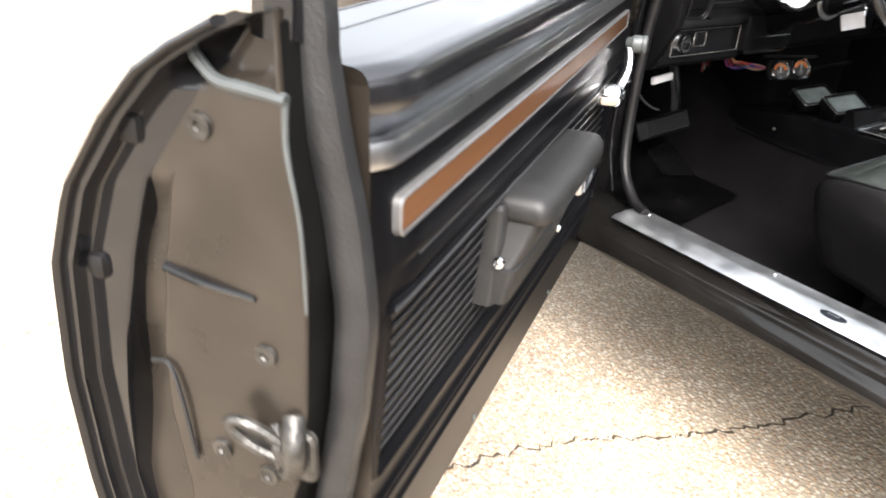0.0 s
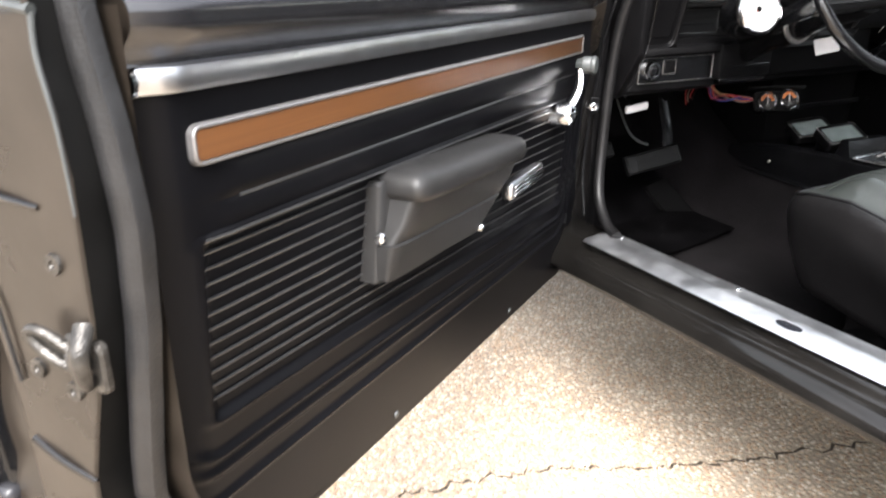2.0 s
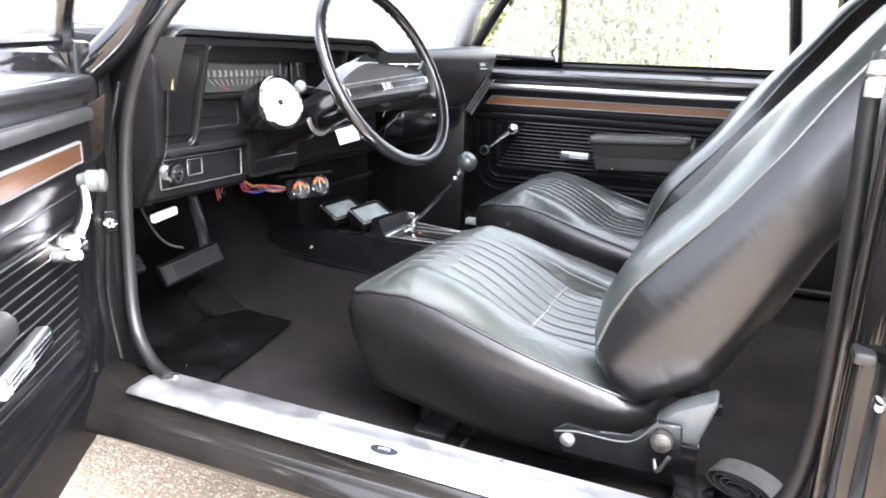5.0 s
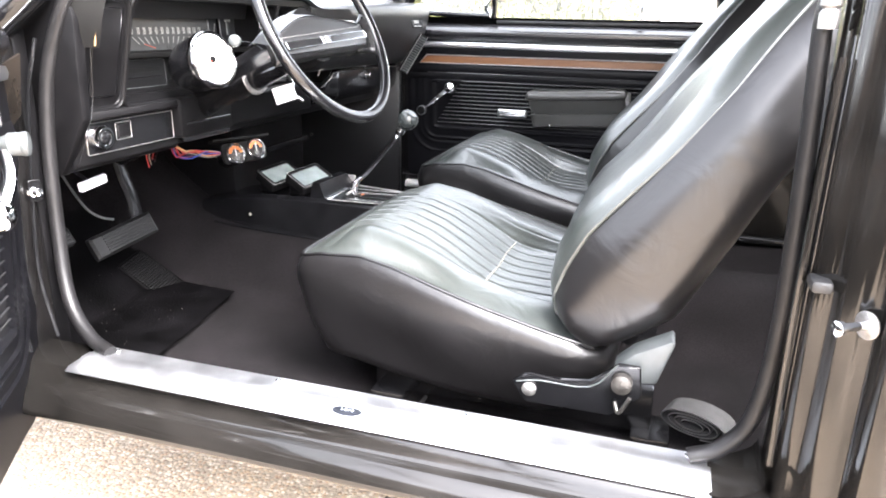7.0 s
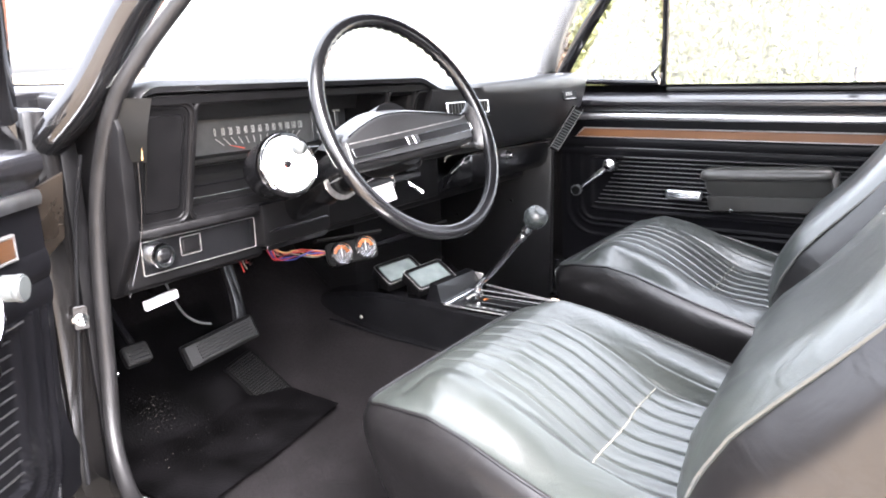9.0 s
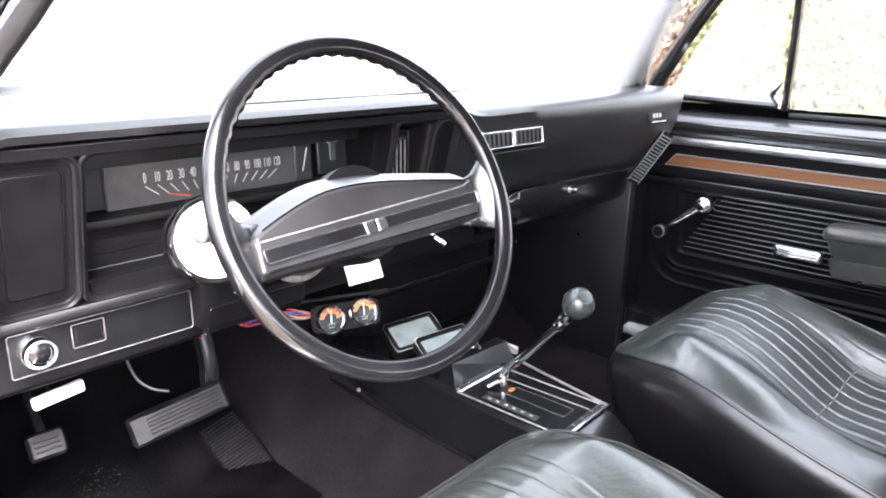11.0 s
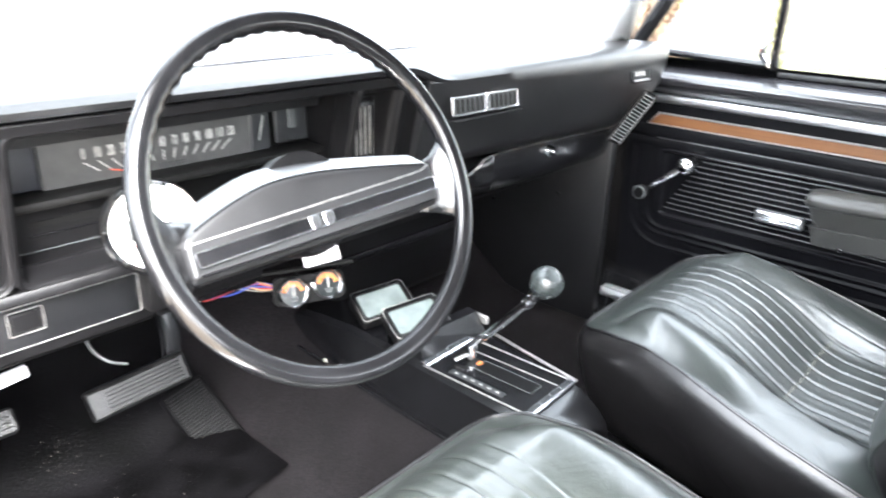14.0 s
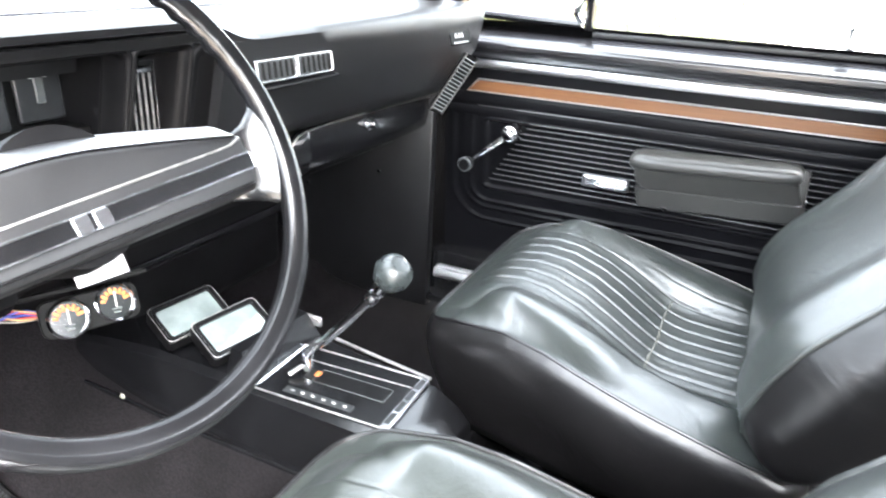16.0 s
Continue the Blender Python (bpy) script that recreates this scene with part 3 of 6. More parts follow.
def shell():
    """Floor, firewall, kick panels, pillars, roof and the closed rear of the cabin."""
    bm = bmesh.new()
    prof = [(-1.2, 0.275), (-0.7, 0.265), (0.18, 0.265), (0.34, 0.285), (0.5, 0.4), (0.62, 0.55), (0.66, 0.62)]
    sheet(len(prof) * 6, 60, lambda a, b: (0.08 + 1.45 * b, -1.2 + 1.86 * a, line(prof, -1.2 + 1.86 * a) + 0.13 * math.exp(-((0.08 + 1.45 * b - CX) / 0.13) ** 4)), bm)
    bmesh.ops.solidify(bm, geom=bm.faces, thickness=0.02)
    solo("floor", bm, CARPET, "black loop-pile carpet over the cabin floor and tunnel", "carpet", kind="structure")
    solo("firewall", box(0.02, 1.59, 0.62, 0.68, 0.25, 0.96), PLASTIC, "black firewall under the dashboard", "firewall", kind="structure")
    for f in (0, 1):
        def X(a, b):
            return (a, b) if not f else (2 * CX - b, 2 * CX - a)
        side = "open" if not f else "closed"
        solo("kick_panel", box(*X(0.10, 0.125), 0.145 if not f else 0.075, 0.62, 0.27, 0.9), PAD if f else PLASTIC, "black kick panel beside the footwell", "panel", kind="structure")
        PILLARS.append(solo("hinge_pillar", box(*X(0.055 if not f else 0.0, 0.10), 0.14 if not f else 0.08, 0.30, 0.34, 0.93, 0.012), JAMB, f"dusty black hinge pillar of the {side} door", "pillar", kind="structure"))
        a_path = [(0.09, 0.165, 0.88), (0.125, 0.10, 0.95), (0.175, 0.045, 1.06), (0.24, -0.06, 1.2), (0.32, -0.2, 1.32)]
        if f:
            a_path = [mirror_x(p) for p in a_path]
        solo("windshield_pillar", tube(a_path, 0.034, 12, 6, flat=0.7), PAINT, "gloss black slanted windscreen pillar", "pillar", kind="structure")
        b_prof = [(0.022, -0.932), (0.032, -0.927), (0.044, -0.934), (0.054, -0.934), (0.062, -0.922), (0.085, -0.92), (0.10, -0.945), (0.10, -1.2), (-0.06, -1.2), (-0.06, -1.0), (-0.05, -0.988), (-0.036, -0.981), (-0.026, -0.984), (-0.016, -0.976), (-0.01, -0.962), (0.0, -0.952), (0.01, -0.948), (0.016, -0.94)]
        if f:
            b_prof = [(2 * CX - x, y) for x, y in b_prof]
        LOCKS.append(solo("lock_pillar", extrude(b_prof, 2, 0.255, 0.97, 0.006, 2), ROCKER, f"gloss black rear door pillar beside the {side} door", "pillar", kind="structure"))
        up = [(0.05, -1.05, 0.95), (0.10, -1.02, 1.1), (0.2, -1.0, 1.3)]
        solo("roof_pillar", tube(up if not f else [mirror_x(p) for p in up], 0.05, 10, 5), PAINT, "gloss black roof pillar behind the door window", "pillar", kind="structure")
        q = [(-1.15, 0.2), (-1.15, 0.98), (-2.1, 0.98), (-2.1, 0.2)]
        solo("quarter_panel", extrude(q, 0, *X(-0.06, 0.06), 0.02), PAINT, "gloss black rear quarter panel", "car body", kind="structure")
        fr = [(0.15, 0.35), (0.15, 0.92), (1.35, 0.9), (1.55, 0.8), (1.55, 0.35)]
        solo("front_wing", extrude(fr, 0, *X(-0.06, 0.1), 0.03), PAINT, "gloss black front wing", "car body", kind="structure")
    roof = bmesh.new()
    sheet(16, 16, lambda a, b: (0.2 + 1.21 * b, -1.75 + 1.6 * a, 1.31 + 0.06 * (1 - (2 * b - 1) ** 2) * (1 - 0.6 * (2 * a - 1) ** 2)), roof)
    bmesh.ops.solidify(roof, geom=roof.faces, thickness=0.03)
    solo("ceiling", roof, HEADLINER, "dark headliner under the roof", "roof", kind="structure")
    solo("rear_bulkhead", extrude([(-1.55, 0.25), (-1.35, 0.25), (-1.6, 1.0), (-2.0, 1.0)], 0, 0.06, 1.55), VINYL_SHADED, "black panel behind the front seats", "panel", kind="structure")
    solo("boot_lid", box(0, 1.61, -2.9, -2.0, 0.75, 0.99, 0.03), PAINT, "gloss black boot lid", "car body", kind="structure")
    bon = bmesh.new()
    sheet(12, 14, lambda a, b: (0.04 + 1.53 * b, 0.40 + 1.17 * a, 0.965 - 0.06 * a * a + 0.03 * (1 - (2 * b - 1) ** 2)), bon)
    bmesh.ops.solidify(bon, geom=bon.faces, thickness=0.02)
    solo("bonnet", bon, PAINT, "gloss black bonnet reflecting the bright sky", "car body", kind="structure")
    solo("cowl", extrude([(0.27, 0.90), (0.27, 0.95), (0.41, 0.964), (0.41, 0.90)], 0, 0.06, 1.55, 0.006), PAINT, "gloss black cowl below the windscreen", "car body", kind="structure")


shell()


def windscreen():
    bm = bmesh.new()
    def f(a, b):
        k = (2 * b - 1) ** 2
        base = Vector((0.13 + 1.35 * b, 0.27 - 0.2 * k, 0.952))
        top = Vector((0.3 + 1.01 * b, -0.1 - 0.1 * k, 1.315))
        return base.lerp(top, a)
    sheet(8, 24, f, bm)
    g = solo("windscreen", bm, SCREEN_GLASS, "clear curved windscreen", "window", kind="structure")
    g.visible_shadow = False
    for x0, x1 in ((0.52, 0.3), (1.1, 0.86)):
        root = thing("wiper", "thin dark windscreen wiper lying on the cowl", "wiper")
        part("arm", tube([(x0 + 0.28, 0.36, 0.968), (x0 + 0.1, 0.33, 0.985), (x0 - 0.02, 0.31, 0.995)], 0.004, 6, 4), STEEL, root)
        part("blade", tube([(x0 + 0.2, 0.32, 0.978), (x0, 0.31, 0.99), (x0 - 0.2, 0.29, 0.985)], 0.005, 6, 4), BODY_RUBBER, root)


windscreen()


def weatherstrip():
    front = [(0.055, 0.0, 0.413), (0.07, 0.05, 0.425), (0.09, 0.1, 0.47), (0.11, 0.125, 0.56), (0.123, 0.13, 0.72), (0.13, 0.115, 0.83), (0.137, 0.07, 0.93), (0.165, 0.03, 1.0), (0.205, -0.015, 1.07), (0.26, -0.09, 1.18), (0.33, -0.2, 1.3)]
    rear = [(0.062, -0.84, 0.413), (0.066, -0.875, 0.43), (0.07, -0.905, 0.48), (0.07, -0.915, 0.6), (0.07, -0.91, 0.8), (0.07, -0.905, 0.91), (0.075, -0.91, 0.945)]
    for pts, label in ((front, "grey-black rubber door seal along the front pillar"), (rear, "grey-black rubber door seal along the rear pillar")):
        solo("door_seal", tube(pts, 0.011, 12, 8, flat=0.85), BODY_RUBBER, label, "door seal", kind="structure")


weatherstrip()


def lock_pillar_fittings():
    root = thing("door_striker", "worn steel door striker bolt with a washer", "striker")
    part("washer", lathe([(0, 0), (0.0135, 0), (0.014, 0.002), (0.01, 0.004), (0, 0.004)], facing((-0.022, -0.973, 0.64), (-0.55, 0.83, 0)), 20), STEEL, root)
    part("bolt", lathe([(0, 0), (0.0045, 0), (0.0045, 0.03), (0.0072, 0.031), (0.0075, 0.037), (0.005, 0.039), (0, 0.039)], facing((-0.022, -0.973, 0.64), (-0.55, 0.83, 0)), 16), CHROME, root)
    r = thing("pillar_stop", "small chrome rubber-tipped stop at the top of the rear pillar", "bumper")
    part("body", lathe([(0, 0), (0.009, 0), (0.0095, 0.014), (0.007, 0.018), (0.01, 0.021), (0.009, 0.032), (0, 0.034)], Matrix.Translation((0.046, -0.905, 0.905)), 18), STEEL, r)
    part("pressed_channel", box(0.044, 0.054, -0.9365, -0.9285, 0.5, 0.9, 0.003), PAINT, LOCKS[0])
    part("rubber_stop", box(0.0, 0.032, -0.944, -0.924, 0.657, 0.67, 0.004), RUBBER, LOCKS[0])
    part("pillar_bead", tube([(0.03, -0.922, 0.44), (0.034, -0.92, 0.6), (0.03, -0.92, 0.88)], 0.004, 8, 4), ROCKER, LOCKS[0])
    e = thing("sill_end_trim", "curved glossy black end of the door sill", "trim")
    part("cover", sheet(10, 6, lambda a, b: (0.0 + 0.085 * b, -0.862 - 0.055 * math.sin(1.45 * a), 0.4065 + 0.004 * b + 0.04 * (1 - math.cos(1.3 * a)))), ROCKER, e)
    s = thing("courtesy_switch", "small chrome door-jamb light switch on the hinge pillar", "switch")
    part("body", lathe([(0, 0), (0.011, 0), (0.011, 0.004), (0.006, 0.006), (0.005, 0.018), (0, 0.019)], facing((0.088, 0.136, 0.645), (-0.3, -0.95, 0)), 16), CHROME, s)
    part("switch_plate", plate(0.02, 0.034, 0.004, 0.002, facing((0.087, 0.133, 0.647), (-0.3, -0.95, 0)), 0.001), SATIN, s)
    part("pinch_weld", tube([(0.03, 0.07, 0.44), (0.06, 0.12, 0.52), (0.082, 0.137, 0.62), (0.1, 0.132, 0.78), (0.108, 0.11, 0.87)], 0.0028, 8, 5), PAINT, PILLARS[0])
    part("pinch_weld", tube([(0.004, 0.1, 0.42), (0.03, 0.136, 0.52), (0.05, 0.14, 0.68), (0.06, 0.136, 0.86)], 0.004, 8, 5), PAINT, PILLARS[0])
    part("hinge_scrap", loft([[(0.02, 0.1, 0.83), (0.085, 0.12, 0.85), (0.08, 0.13, 0.76), (0.05, 0.125, 0.74)], [(0.022, 0.096, 0.832), (0.083, 0.115, 0.848), (0.079, 0.126, 0.764), (0.05, 0.12, 0.745)]]), BROWN_TINTED, PILLARS[0], "brownish bent bracket above the hinge")


lock_pillar_fittings()

# ---------------------------------------------------------------- doors
CARD_FOOT = [(-0.08, 0.35), (0.45, 0.357), (0.7, 0.363), (0.79, 0.385), (0.83, 0.408), (0.856, 0.436), (0.868, 0.47), (0.873, 0.53)]
SAG = [(0.33, 0.06), (0.42, 0.068), (0.48, 0.075), (0.56, 0.085), (0.58, 0.08), (0.7175, 0.03), (0.745, 0.016), (0.78, 0.009), (0.9, 0.0)]
ROLLED = [(0, 0, 0.868), (0.1, 0.0003, 0.873), (0.2, -0.0012, 0.8775), (0.3, -0.004, 0.8808), (0.42, -0.009, 0.8828), (0.6, -0.025, 0.8842), (1.0, -0.07, 0.886)]
SKIN = [(0.345, 0.106), (0.37, 0.124), (0.43, 0.16), (0.5, 0.172), (0.588, 0.18), (0.67, 0.181), (0.757, 0.17), (0.81, 0.148), (0.856, 0.112), (0.885, 0.083), (0.903, 0.053), (0.913, 0.03), (0.918, 0.018)]


def card_height(u, z):
    """How far the door card stands towards the cabin."""
    w = -0.032 * max(0.0, (0.75 - z) / 0.37)
    w += 0.014 * step(0.842, 0.866, z)
    for mid, half, rise in ((0.7565, 0.0145, 0.0035), (0.7305, 0.0115, 0.003)):
        w += rise * max(0.0, 1 - ((z - mid) / half) ** 2) ** 0.7 * step(0.83, 0.8, u)
    if z < 0.76:
        hx, hz, r = 0.41, 0.079, 0.012
        qx, qz = abs(u - 0.43) - hx + r, abs(z - 0.6385) - hz + r
        d = math.hypot(max(qx, 0), max(qz, 0)) + min(max(qx, qz), 0) - r
        rear = 1 - step(0.6, 0.7, u) * step(0.53, 0.56, z)
        for d0, h in ((0.034, 0.007), (0.05, 0.005), (0.08, 0.006)):
            if z < 0.72:
                w += 0.7 * h * math.exp(-((d - d0) / 0.0042) ** 2) * rear
        w += 0.0045 * math.exp(-(d / 0.0035) ** 2) * (1 if z < 0.72 else 0)
        if d < 0:
            w -= 0.004 * step(0, -0.008, d)
    return w


def make_door(s, m, driver):
    """A door in its own coordinates: s*x runs to the rear, y towards the cabin, z up."""
    root = thing("car_door", "open black car door with ribbed vinyl card and wood strip" if driver else "closed black car door with ribbed vinyl card and wood strip", "car door", "doors of the car", m=m)

    def U(u):
        """The open door's true length: it runs on further towards its hinges."""
        if not driver:
            return u
        return u - 0.128 * max(0.0, (0.85 - u) / 0.842) ** 1.5 if u > 0 else -0.1298 + 0.75 * u

    def P(u, w, z):
        if driver:
            z -= line(SAG, z) * min(1.1, max(0.0, (0.85 - u) / 0.842) ** 1.2)
        return (s * U(u), w, z)

    def level(u, w, z):
        """As P, for what is screwed on and does not fan out with the ribs."""
        if driver:
            z -= 0.075 * (0.9 - z) * min(1.1, max(0.0, (0.85 - u) / 0.842) ** 1.5)
        return (s * U(u), w, z)

    # outer skin and lower hem
    
    def skin_point(a, b):
        u = -0.13 + 1.062 * b
        z = 0.35 + (0.568 - (0.031 * step(0.93, 0.9, u) if driver else 0.0)) * a
        return P(u, -line(SKIN, z) - 0.012, z)
    bm = sheet(24, 60, skin_point)
    part("outer_skin", bm, PAINT, root)
    HEM = [(-0.13, 0.37), (0.7, 0.38), (0.8, 0.405), (0.86, 0.44), (0.93, 0.475)]
    bm = sheet(20, 8, lambda a, b: P(-0.13 + 1.06 * a, -0.118 + (0.083 + 0.025 * a ** 8) * b, 0.345 + (line(HEM, -0.13 + 1.06 * a) - 0.345) * b))
    part("lower_hem", bm, MATTE, root)

    # rear edge of the door, stepped as pressed steel
    INNER = [(0.345, -0.06), (0.47, -0.053), (0.56, -0.045), (0.64, -0.022), (0.69, -0.016), (0.78, -0.011), (0.82, -0.014), (0.85, -0.019), (0.92, -0.02)]
    LEFT = [(0.345, -0.12), (0.5, -0.15), (0.585, -0.158), (0.655, -0.152), (0.703, -0.144), (0.768, -0.126), (0.82, -0.108), (0.87, -0.07), (0.92, -0.03)]
    RIGHT = [(0.345, -0.1), (0.5, -0.112), (0.6, -0.113), (0.66, -0.12), (0.71, -0.117), (0.77, -0.106), (0.82, -0.094), (0.87, -0.06), (0.92, -0.027)]

    def jamb(a, b):
        low = 0.345 + 0.135 * max(0.0, b - 0.05)
        z = low + (0.915 - low) * a
        w0, wi = -line(SKIN, z) - 0.012, line(INNER, z)
        wi += (-0.01 - wi) * step(0.52, 0.475, z)
        wf = min(w0 + 0.014, wi - 0.006)
        wl = max(wf + 0.001, line(LEFT, z))
        wr = max(wl + 0.001, line(RIGHT, z))
        wr = min(wr, wi - 0.002)
        wl = min(wl, wr - 0.0005)
        deep = (0.75 + 0.25 * math.sin(31 * z)) * step(0.83, 0.79, z) * step(0.5, 0.545, z)
        rows = [(0, w0, 0.932), (0.1, wf, 0.932), (0.13, wf + 0.002, 0.921), (0.36, wl - 0.002, 0.923), (0.4, wl, 0.923 - 0.02 * deep), (0.5, wr, 0.924 - 0.024 * deep), (0.54, wr + 0.002, 0.924), (0.97, wi - 0.001, 0.924), (1.0, wi, 0.921)]
        for (b0, p0, u0), (b1, p1, u1) in zip(rows, rows[1:]):
            if b <= b1 + 1e-9:
                k = (b - b0) / (b1 - b0)
                w, u = p0 + (p1 - p0) * k, u0 + (u1 - u0) * k
                break
        if b > 0.13:
            u -= 0.012 * step(0.878, 0.884, z) * step(0.94, 0.93, b)
            u -= 0.022 * step(0.5, 0.4, z) * step(0.2, 0.5, b)
            u += 0.004 * math.sin(w * 160) * math.sin(z * 120 + w * 60) * step(0.5, 0.45, z)
        return P(u, w, z)

    # Inner zone carries the reflected brown in its colour; the outer zone stays black.
    part("rear_edge", sheet(110, 66, lambda a, b: jamb(a, 0.4 + 0.6 * b)), BROWN_TINTED, root, "pressed-steel door edge coloured with the ground's brown reflection", angle=60)
    part("outer_edge", sheet(110, 44, lambda a, b: jamb(a, 0.4 * b)), PAINT, root, "gloss black outer door edge", angle=60)
    part("front_edge", sheet(16, 4, lambda a, b: P(-0.13, -(line(SKIN, 0.35 + 0.568 * a) + 0.012) * (1 - b) - 0.03 * b, 0.35 + 0.568 * a)), PAINT, root)
    part("window_ledge", sheet(4, 4, lambda a, b: P(-0.13 + (1.045 if driver else 1.08) * a, -0.096 + (0.04 if driver else 0.061) * b, 0.8865 if driver else 0.9015)), TOP_PAD, root)

    # vinyl card with its relief, ledge and turned edges
    def card(a, b):
        lead = 0.115 * step(0.5, 0.2, b) if driver else 0.0
        u = -0.085 - lead + (0.96 + lead) * a
        edge = -0.013 * step(0.846, 0.876, u)
        if b > 0.9:
            k = (b - 0.9) / 0.1
            w0 = card_height(u, 0.868) + edge
            ledge = ROLLED if driver else [(0, 0, 0.868), (0.1, 0.0003, 0.8745), (0.2, -0.0025, 0.8795), (0.3, -0.008, 0.8845), (0.45, -0.018, 0.8905), (0.6, -0.031, 0.8955), (0.78, -0.048, 0.899), (1.0, -0.07, 0.9015)]
            rise = 0.0 if driver else -0.003 * k
            return P(u, w0 + line([(q, p) for q, p, _ in ledge], k), line([(q, h) for q, _, h in ledge], k) + rise)
        z = 0.345 + (0.868 - 0.345) * (b / 0.9)
        foot = line(CARD_FOOT, u)
        rim = 0.0
        if z < foot + 0.012:
            rim = -0.012 * (1 - step(foot, foot + 0.012, z))
            z = max(z, foot)
        return P(u, card_height(u, z) + rim + edge, z)

    part("door_card", sheet(140, 440, lambda a, b: card(a, b * 0.83)), DOOR_VINYL, root, "black ribbed vinyl door card", angle=180)
    part("top_pad", sheet(60, 60, lambda a, b: card(a, 0.83 + 0.17 * b)), TOP_PAD, root, "padded vinyl door top", angle=180)
    part("card_rear_face", sheet(50, 3, lambda a, b: P(0.875 - 0.0005 * b, (card(1, 0.12 + 0.88 * a)[1]) * (1 - b) - 0.05 * b, card(1, 0.12 + 0.88 * a)[2] - 0.004 * b)), BROWN_TINTED, root)
    part("card_piping", tube([card(1, 0.15 + 0.85 * k / 40) for k in range(41)], 0.0022, 6, 0), SATIN, root)
    for u in (0.2, 0.55, 0.83):
        part("card_screw", lathe([(0, 0), (0.005, 0), (0.004, 0.002), (0, 0.0025)], facing(P(u, card_height(u, line(CARD_FOOT, u) + 0.03) + 0.0005, line(CARD_FOOT, u) + 0.03), (0, 1, 0)), 12), GREY, root)

    # bright strip and wood inlay
    cut = [(0.0, 0.8215), (0.006, 0.823), (0.0085, 0.831), (0.006, 0.839), (0.0, 0.8405)]
    part("bright_strip", loft([[P(u, w - 0.013 * step(0.846, 0.876, u), z) for w, z in cut] for u in (-0.08, 0.0, 0.2, 0.4, 0.6, 0.84, 0.852, 0.862, 0.872)]), STRIP, root, "bright metal strip")
    part("strip_end", loft([[P(u, w * 1.15 - 0.0132, 0.831 + (z - 0.831) * 1.15) for w, z in cut] for u in (0.866, 0.8745)]), CHROME, root)
    u0, u1 = (0.008, 0.842) if driver else (-0.012, 0.842)
    skew = 0.0 if driver else 0.024

    def band_face(grow):
        """The strip's outline: square and raked at the front, rounded at the rear."""
        out = [(u0 - grow - skew * 0.5 + skew, 0.7995 + grow - 0.0025), (u0 - grow - skew * 0.5, 0.7725 - grow + 0.0025)]
        for a0, cz in ((-90, 0.7725 + 0.007), (0, 0.7995 - 0.007)):
            out += [(u1 - 0.007 + (0.0045 + grow) * math.cos(radians(a0 + 18 * k)), cz + (0.0045 + grow) * math.sin(radians(a0 + 18 * k))) for k in range(6)]
        return out
    inlay = part("wood_strip", loft([[P(u, w, z) for u, z in band_face(g)] for w, g in ((-0.002, 0.0), (0.004, 0.0), (0.005, -0.001))]), WOOD, root, "orange-brown wood-grain strip")
    part("border", loft([[P(u, w, z) for u, z in band_face(g)] for w, g in ((0.0, 0.0034), (0.005, 0.003), (0.0062, 0.0018), (0.0058, 0.0002), (0.003, 0.0))], caps=False), TRIM_SILVER, inlay, "dull silver border")
    # raised ribs of the card, one below the other
    for k in range(12):
        z = 0.7175 - 0.0126 * k
        front, w = 0.02 if driver else max(0.03, 0.04 + 0.6 * (z - 0.58)), card_height(0.4, z)
        part("rib", tube([P(front, w - 0.002, z), P(front + 0.012, w + 0.0012, z), P(0.3, w + 0.0014, z), P(0.6, w + 0.0014, z), P(0.82, w + 0.0012, z), P(0.832, w - 0.002, z)], 0.00135, 8, 2), RIB, root)
    part("groove_line", tube([P(0.02 if driver else 0.0, 0.0, 0.7435), P(0.4, 0.0005, 0.7425), P(0.8, 0.0, 0.742)], 0.0015, 6, 2), RIB, root)

    # armrest: lower body and a soft pad
    tail, nose = (0.0, 0.0) if driver else (0.035, 0.055)
    skin = GREY_PLASTIC if driver else ARM_BLACK

    def slab(levels, n=40, k=0.35):
        """Rounded rectangles (z, u0, u1, w0, w1), one above the other."""
        rings = []
        for z, u0, u1, w0, w1 in levels:
            ring = []
            for q in range(n):
                c, d = math.cos(2 * math.pi * q / n), math.sin(2 * math.pi * q / n)
                u, w = (u0 + u1) / 2 + (u1 - u0) / 2 * math.copysign(abs(c) ** k, c), (w0 + w1) / 2 + (w1 - w0) / 2 * math.copysign(abs(d) ** k, d)
                ring.append(level(u, w, z - 0.055 * (0.62 - u)))
            rings.append(ring)
        return loft(rings)
    arm = part("armrest", slab([(0.6, 0.43 - nose, 0.626 + tail, -0.03, 0.015), (0.602, 0.42 - nose, 0.631 + tail, -0.03, 0.019), (0.639, 0.372 - nose * 0.3, 0.63 + tail, -0.03, 0.026), (0.641, 0.37, 0.626 + tail, -0.03, 0.024), (0.66, 0.355, 0.618 + tail, -0.03, 0.033), (0.69, 0.35, 0.611 + tail, -0.03, 0.043)], 56, 0.2), skin, root, "charcoal moulded armrest", angle=35)
    part("base_plate", slab([(0.598, 0.42 - nose, 0.633 + tail, -0.035, 0.007), (0.7, 0.345, 0.627 + tail, -0.03, 0.01), (0.704, 0.35, 0.623 + tail, -0.03, 0.008)], 56, 0.2), skin, arm)
